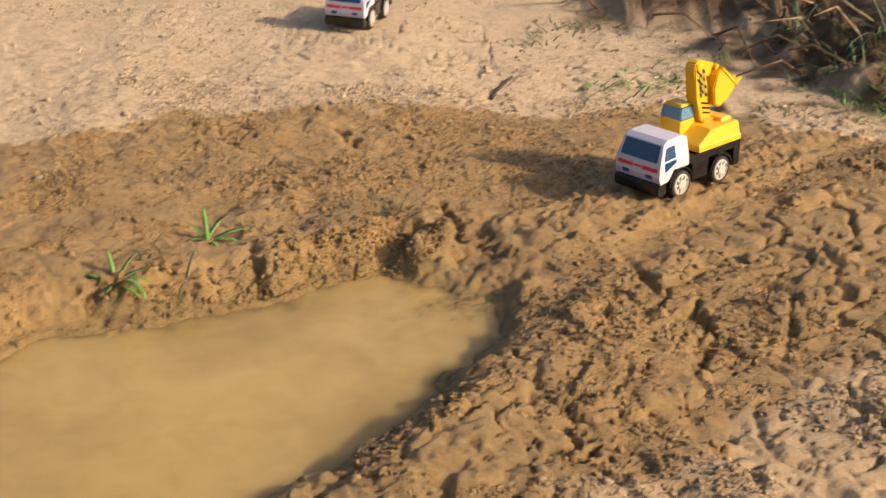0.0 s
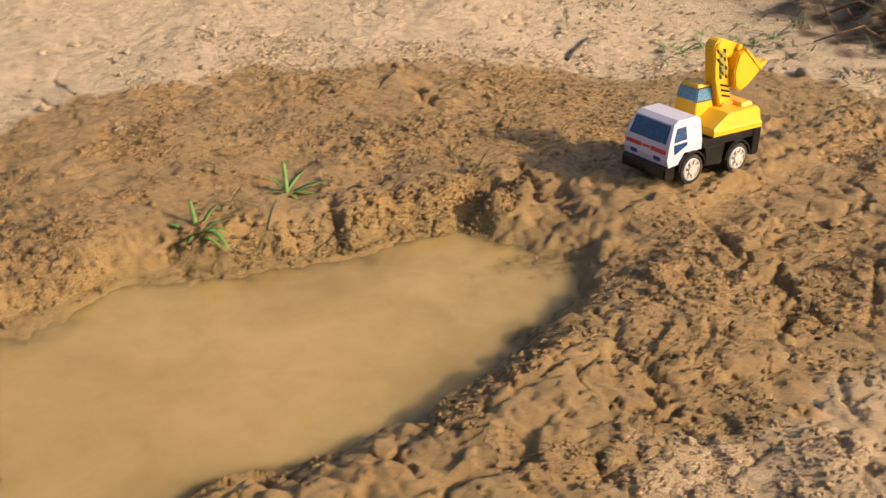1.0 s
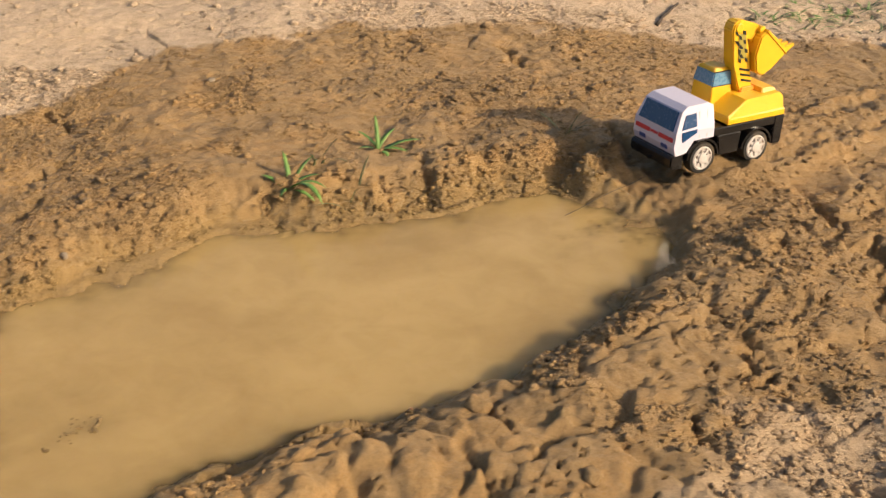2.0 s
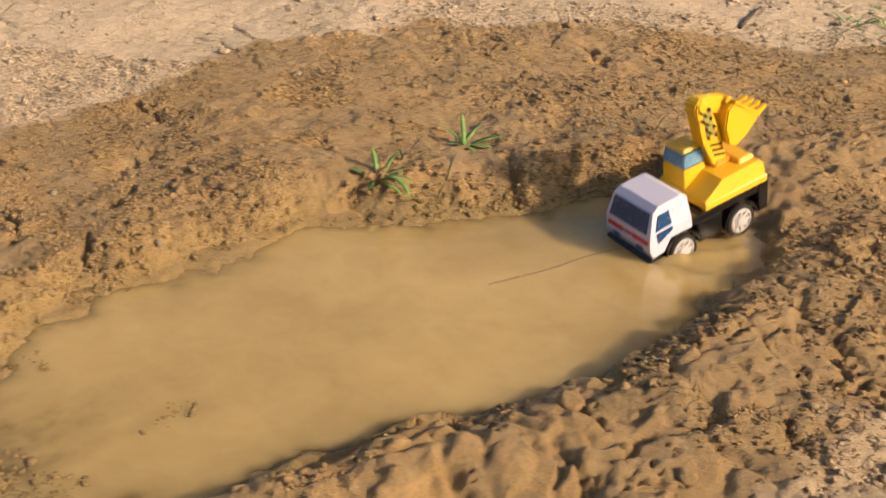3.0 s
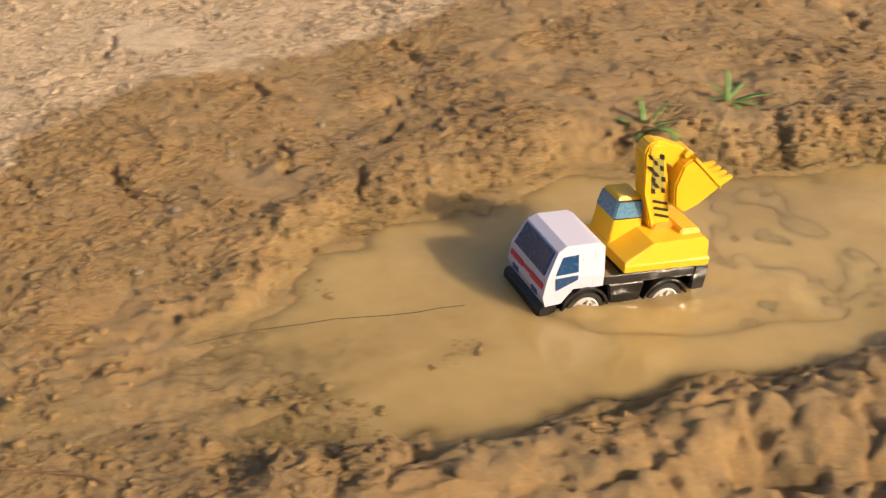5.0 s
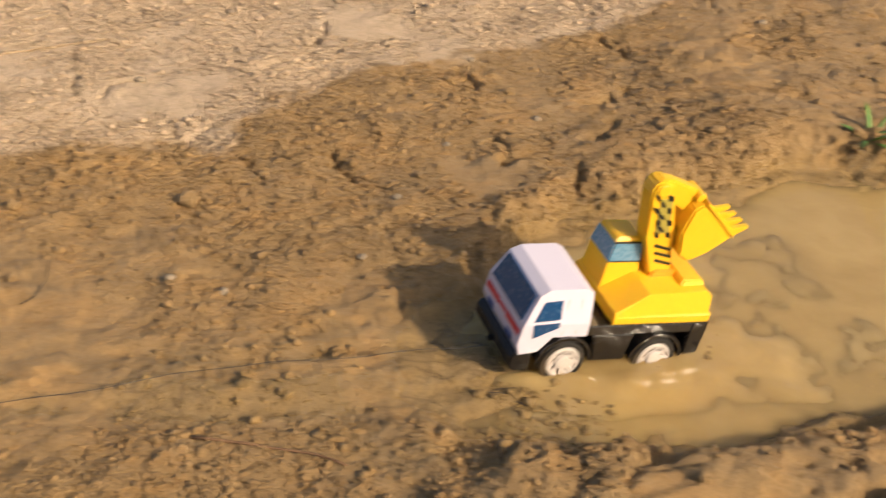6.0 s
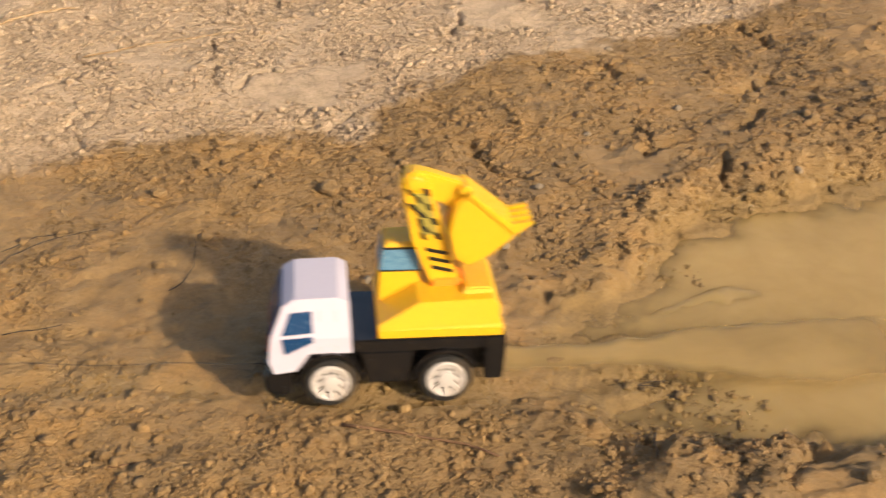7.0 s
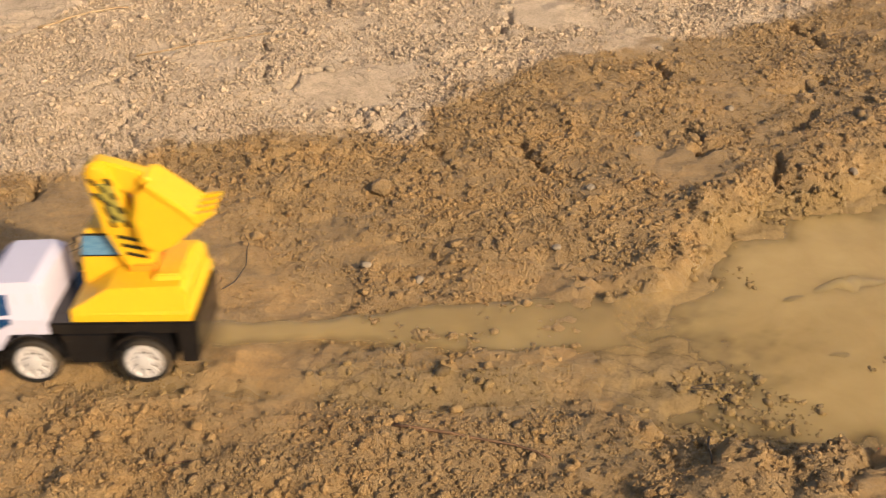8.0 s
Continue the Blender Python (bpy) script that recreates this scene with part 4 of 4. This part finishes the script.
def tuft(name, x, y, count, length, seed, mat, label, category, spread_r=0.012, width=0.0030, flat=0.5, steep=1.35):
    rng = random.Random(seed)
    z = max(height(x, y), WATER_Z)
    t = thing(name, pose(x, y, z), label, category)
    for k in range(count):
        a = rng.uniform(0, math.tau)
        r = spread_r * math.sqrt(rng.random())
        bx, by = r * math.cos(a), r * math.sin(a)
        part("blade", blade(length * rng.uniform(0.45, 1.1), width * rng.uniform(0.6, 1.1), rng.uniform(flat, steep), rng.uniform(0, math.tau), rng.uniform(0.5, 1.6)),
             mat, t, smooth=True, m=pose(bx, by, height(x + bx, y + by) - z))
    return t


def strand(name, pts, radius, mat, label, category, seed=1, wobble=0.002, taper=0.6, lift=0.0):
    """A stick or stem that lies on the ground through plan points."""
    rng = random.Random(seed)
    fine = []
    for (ax, ay), (bx, by) in zip(pts, pts[1:]):
        n = max(2, int(math.hypot(bx - ax, by - ay) / 0.012))
        fine += [(ax + (bx - ax) * k / n, ay + (by - ay) * k / n) for k in range(n)]
    fine.append(pts[-1])
    top = [height(x, y) for x, y in fine]
    level = [max(top[max(0, i - 3):i + 4]) for i in range(len(top))]
    co = [(x + rng.uniform(-wobble, wobble), y + rng.uniform(-wobble, wobble), 0.6 * l + 0.4 * t0 + radius * 0.6 + lift) for (x, y), l, t0 in zip(fine, level, top)]
    base = Vector(co[0])
    bm = tube([tuple(Vector(c) - base) for c in co], [radius * (1 - (1 - taper) * k / (len(co) - 1)) for k in range(len(co))], 6)
    ob = new(name, mesh_of(name, bm, mat, True))
    ob.location = base
    return tagged(ob, label, category)


bright = "bright green grass tuft rooted on the puddle's clay bank"


def leafy(x, y, leaves):
    """A tuft of broad leaves: turn in degrees, length, width, lean and curl of each."""
    z = height(x, y)
    t = thing("grass_tuft", pose(x, y, z), bright, "grass")
    for k, (turn, length, width, lean, curl) in enumerate(leaves):
        part("blade", blade(length, 1.45 * width, lean, radians(turn), curl, 9), GREEN, t, smooth=True, m=pose(0.003 * math.cos(k * 2.4), 0.003 * math.sin(k * 2.4), 0))


leafy(-0.414, 1.553, [(-52, 0.105, 0.0052, 0.75, 1.7), (-40, 0.060, 0.0042, 0.35, 0.9), (165, 0.045, 0.0048, 0.6, 0.8), (120, 0.055, 0.0034, 1.2, 0.9),
                      (25, 0.050, 0.0040, 0.7, 1.0), (60, 0.060, 0.0030, 1.0, 1.1), (-95, 0.040, 0.0036, 0.5, 1.2), (-20, 0.070, 0.0036, 0.8, 1.6)])
leafy(-0.314, 1.707, [(15, 0.062, 0.0052, 0.55, 0.8), (-15, 0.050, 0.0046, 0.45, 0.9), (110, 0.055, 0.0034, 1.2, 0.6), (170, 0.045, 0.0040, 0.9, 0.9),
                      (60, 0.050, 0.0042, 0.8, 1.0), (-60, 0.035, 0.0044, 0.5, 1.0), (-140, 0.035, 0.0038, 0.6, 1.0)])
tuft("grass_tuft", -0.385, 1.620, 5, 0.055, 3, WEED, "thin grey-green grass on the clay bank", "grass", 0.020, 0.0020, 0.6)
tuft("grass_tuft", -0.324, 1.557, 5, 0.055, 4, WEED, "thin grey-green grass on the clay bank", "grass", 0.012, 0.0020, 0.7)
tuft("grass_tuft", -0.038, 1.800, 7, 0.060, 5, WEED, "thin grey-green grass on the clay bank", "grass", 0.012, 0.0018, 0.8)
rng = random.Random(12)
for k, (wx, wy, n, size) in enumerate([(0.39, 2.527, 12, 0.06), (0.515, 2.657, 14, 0.07), (0.336, 2.46, 9, 0.05), (0.44, 2.60, 10, 0.06), (0.23, 2.84, 10, 0.06), (0.30, 2.95, 12, 0.06),
                                    (0.675, 2.37, 7, 0.05), (0.87, 2.467, 16, 0.09), (0.93, 2.40, 16, 0.10), (0.80, 2.55, 14, 0.08), (1.0, 2.45, 16, 0.10), (0.62, 2.78, 10, 0.07), (0.42, 2.98, 10, 0.06), (0.55, 2.55, 8, 0.05)]):
    tuft("weed", wx, wy, n + 26, size * 0.75, 20 + k, GREEN if k in (0, 1, 3, 7, 8) else WEED, "low grey-green weeds at the foot of a dark bank", "weed", 0.070, 0.0030, 0.15, 0.9)
for k in range(90):
    sx, sy = rng.uniform(0.40, 1.40), rng.uniform(2.40, 3.6)
    if float(beyond(np.array([sx]), np.array([sy]), MOUND)[0]) > -0.03:
        continue
    z = height(sx, sy)
    a, reach = rng.uniform(math.pi * 0.8, math.pi * 1.7), rng.uniform(0.10, 0.30)
    tip = (math.cos(a) * reach, math.sin(a) * reach, rng.uniform(-0.05, 0.10))
    mid = (tip[0] * 0.5 + rng.uniform(-0.02, 0.02), tip[1] * 0.5, max(tip[2] * 0.5, 0) + rng.uniform(0.02, 0.06))
    ob = new("dead_stem", mesh_of("dead_stem", tube([(0, 0, -0.01), mid, tip], [0.0034, 0.0030, 0.0014], 6), STRAW if k % 2 else TWIG, True))
    ob.location = (sx, sy, z)
    tagged(ob, "dry brown plant stem hanging over a dark earth bank", "stem", "dead stems on the bank")

for k, (wx, wy, size) in enumerate([(0.88, 2.62, 0.16), (0.98, 2.66, 0.20), (1.02, 2.52, 0.18), (0.80, 2.78, 0.14)]):
    tuft("grass_clump", wx, wy, 16, size, 60 + k, WEED, "long green grass leaves growing on a dark earth bank", "grass", 0.05, 0.0048, 0.3, 1.2)
strand("stick", [(0.122, 2.426), (0.140, 2.490), (0.168, 2.567)], 0.0042, DARK_TWIG, "short dark stick lying on dry clay", "stick", 3)
strand("stick", [(-0.875, 0.678), (-0.83, 0.688), (-0.785, 0.700), (-0.74, 0.700)], 0.0016, TWIG, "thin reddish twig lying on damp clay", "stick", 4)
strand("stick", [(-1.026, 0.540), (-1.006, 0.559)], 0.0012, TWIG, "thin reddish twig lying on damp clay", "stick", 5)
strand("stick", [(-0.631, 0.773), (-0.613, 0.727)], 0.0012, DARK_TWIG, "thin dark twig lying on damp clay", "stick", 6)
strand("stick", [(-1.791, 1.213), (-1.76, 1.29), (-1.73, 1.354)], 0.0022, STRAW, "pale dry straw lying on dry clay", "straw", 7)
strand("stick", [(-1.60, 1.20), (-1.53, 1.30), (-1.46, 1.39)], 0.0014, STRAW, "pale dry straw lying on dry clay", "straw", 8)
strand("loose_thread", [(-1.238, 0.654), (-1.212, 0.674), (-1.188, 0.700)], 0.0006, THREAD, "fine black thread lying on damp clay", "thread", 9, 0.001)
strand("loose_thread", [(-1.345, 0.768), (-1.334, 0.807), (-1.281, 0.854)], 0.0006, THREAD, "fine black thread lying on damp clay", "thread", 10, 0.001)

strand("loose_thread", [(-1.281, 0.636), (-1.279, 0.663), (-1.301, 0.704), (-1.326, 0.741), (-1.328, 0.764), (-1.317, 0.802), (-1.299, 0.827), (-1.284, 0.85)], 0.0006, THREAD, "fine black thread curling over damp clay", "thread", 11, 0.001)
strand("loose_thread", [(-1.144, 0.788), (-1.14, 0.808), (-1.15, 0.837), (-1.173, 0.875), (-1.188, 0.888)], 0.0006, THREAD, "fine black thread curling over damp clay", "thread", 12, 0.001)


def build_twig_in_water():
    t = thing("water_twig", pose(-0.69, 0.866, WATER_Z + 0.0012), "branched black twig floating in muddy water", "twig")
    for pts in ([(0, 0), (0.025, 0.010), (0.05, 0.014)], [(0.012, 0.005), (0.022, 0.016), (0.034, 0.024)], [(0.03, 0.011), (0.042, 0.004), (0.055, 0.002)], [(0.0, 0.0), (-0.02, -0.004), (-0.032, -0.014)]):
        part("branch", tube([(x, y, 0) for x, y in pts], [0.0009, 0.0008, 0.0005], 5), DARK_TWIG, t)


build_twig_in_water()


def build_thread():
    """The pulling thread, stretched ahead of the truck."""
    rng = random.Random(8)
    pts = [(0.107 + 0.03 * k, 0.006 * math.sin(k * 0.55) * min(1, k / 4) + 0.0015 * math.sin(k * 1.7) + rng.uniform(-0.0008, 0.0008), 0.019 + 0.008 * min(1, k / 3)) for k in range(22)]
    ob = new("pull_thread", mesh_of("pull_thread", tube(pts, [0.00036] * len(pts), 5), THREAD, True))
    ob.matrix_basis = pose(*TRUCK_ROWS[0][1:])
    return tagged(ob, "thin black thread stretched ahead of a toy truck", "thread")


thread = build_thread()


def build_wake():
    """Bow waves and churned water that follow the truck over the puddle; the edge dips under the surface."""
    xs, ys = np.arange(-0.36, 0.125, 0.006), np.arange(-0.19, 0.1901, 0.006)
    gx, gy = np.meshgrid(xs, ys)
    x, y = gx.ravel(), gy.ravel()
    s = np.maximum(0.11 - x, 0)
    crest = 0.040 + 0.30 * s
    z = 0.0048 * np.exp(-((np.abs(y) - crest) / (0.008 + 0.03 * s)) ** 2) * np.exp(-s / 0.22)
    z = z + 0.0035 * np.exp(-((np.abs(y) - crest * 0.55 - 0.02) / (0.007 + 0.02 * s)) ** 2) * np.exp(-s / 0.25)
    churn = step(0.035, 0.0, np.abs(y) - crest) * step(0.0, 0.08, s)
    z = z + churn * (0.007 * fbm(x, y, 16.0, 3, 401) + 0.004 * fbm(x, y, 60.0, 2, 405)) * np.exp(-s / 0.5)
    z = z + 0.0022 * step(0.0, 0.06, s) * step(0.25, 0.10, s) * step(0.03, -0.02, np.abs(y) - crest - 0.03)
    rim = np.minimum(np.minimum(x + 0.36, 0.125 - x), 0.19 - np.abs(y))
    z = z * step(0.0, 0.05, rim) - 0.0022 * step(0.06, 0.0, rim) - 0.0004
    n, k = len(xs), len(ys)
    i = np.arange(n * k).reshape(k, n)
    quads = np.stack([i[:-1, :-1], i[:-1, 1:], i[1:, 1:], i[1:, :-1]], -1).reshape(-1, 4)
    me = bpy.data.meshes.new("wake")
    me.from_pydata(np.stack([x, y, z], -1).tolist(), [], quads.tolist())
    me.materials.append(MUDDY)
    shaded_attributes(me, {"murk": np.ones(len(x))})
    me.polygons.foreach_set("use_smooth", [True] * len(me.polygons))
    return tagged(new("wake", me), "ripples of churned muddy water behind a toy truck", "ripples")


wake = build_wake()


def build_mud_trail():
    """The streak of muddy water that drains along the far rut behind the truck."""
    xs, ys = np.arange(-0.56, -0.075, 0.005), np.arange(-0.100, 0.0551, 0.005)
    gx, gy = np.meshgrid(xs, ys)
    x, y = gx.ravel(), gy.ravel()
    half = 0.026 + 0.014 * fbm(x, y, 14.0, 3, 501) + 0.026 * step(-0.2, -0.45, x)
    off = np.abs(y + 0.018 + 0.010 * fbm(x, y * 0, 9.0, 2, 505)) - half
    ends = np.minimum(x + 0.56, -0.075 - x)
    z = 0.0032 * step(0.010, -0.010, off) * step(0.0, 0.02, ends) - 0.006 * step(-0.004, 0.012, off) - 0.006 * step(0.02, 0.0, ends)
    z = z + 0.0012 * fbm(x, y, 40.0, 2, 511)
    n, k = len(xs), len(ys)
    i = np.arange(n * k).reshape(k, n)
    quads = np.stack([i[:-1, :-1], i[:-1, 1:], i[1:, 1:], i[1:, :-1]], -1).reshape(-1, 4)
    me = bpy.data.meshes.new("mud_trail")
    me.from_pydata(np.stack([x, y, z], -1).tolist(), [], quads.tolist())
    me.materials.append(MUDDY)
    shaded_attributes(me, {"murk": 0.8 * step(0.006, -0.016, off) * step(0.0, 0.15, x + 0.56) * step(0.0, 0.05, ends)})
    me.polygons.foreach_set("use_smooth", [True] * len(me.polygons))
    return tagged(new("mud_trail", me), "streak of muddy water drawn out along a wheel rut", "mud")


mud_trail = build_mud_trail()


# ------------------------------------------------------------------ what moves
def motions():
    walk(digger, [(t, pose(*p)) for t, *p in TRUCK_ROWS])
    walk(thread, [(t, pose(p[0], p[1], p[2], 0, 16.0 if t < 2.2 else 9.0 if t < 2.8 else 0.3 * p[4], p[5])) for t, *p in TRUCK_ROWS])
    # the wake stays level with the water and is left behind where the puddle ends
    trail = [(t, p[0], p[1], p[5]) for t, *p in TRUCK_ROWS if t < 5.8]
    trail += [(6.0, -0.630, 0.990, 219.0), (6.5, -0.640, 0.980, 220.0), (7.2, -0.590, 1.030, 220.0), (8.0, -0.550, 1.075, 220.0)]
    walk(wake, [(t, pose(x, y, WATER_Z - 0.0065 * min(max((t - 6.1) / 1.0, 0), 1), 0, 0, yaw)) for t, x, y, yaw in trail])
    streak = [(0.0, -0.5054, 1.1297, -0.050, 0.0, 217.0), (5.5, -0.5054, 1.1297, -0.050, 0.0, 217.0), (6.0, -0.6213, 0.995, -0.030, -1.5, 217.0), (6.5, -0.7628, 0.8513, -0.012, -2.4, 216.0),
              (7.0, -0.8797, 0.7594, -0.004, -1.9, 214.0), (7.5, -1.0411, 0.7004, -0.0055, -1.2, 212.0), (8.0, -1.1743, 0.6474, -0.0062, -0.9, 213.0), (8.5, -1.3250, 0.5700, -0.0090, -0.5, 213.0)]
    walk(mud_trail, [(t, pose(x, y, z, 0, ry, yaw)) for t, x, y, z, ry, yaw in streak])
    times = [r[0] for r in TRUCK_ROWS]
    fine = [0.1 * k for k in range(86)]
    px, py = np.interp(fine, times, [r[1] for r in TRUCK_ROWS]), np.interp(fine, times, [r[2] for r in TRUCK_ROWS])
    rolled = np.concatenate([[0], np.cumsum(np.hypot(np.diff(px), np.diff(py)))]) / R_WHEEL
    for w in digger_wheels:
        base = w.matrix_basis.copy()
        sign = 1 if base.translation.y > 0 else -1
        walk(w, [(t, base @ Matrix.Rotation(sign * a, 4, "Y")) for t, a in zip(fine, rolled)])


motions()
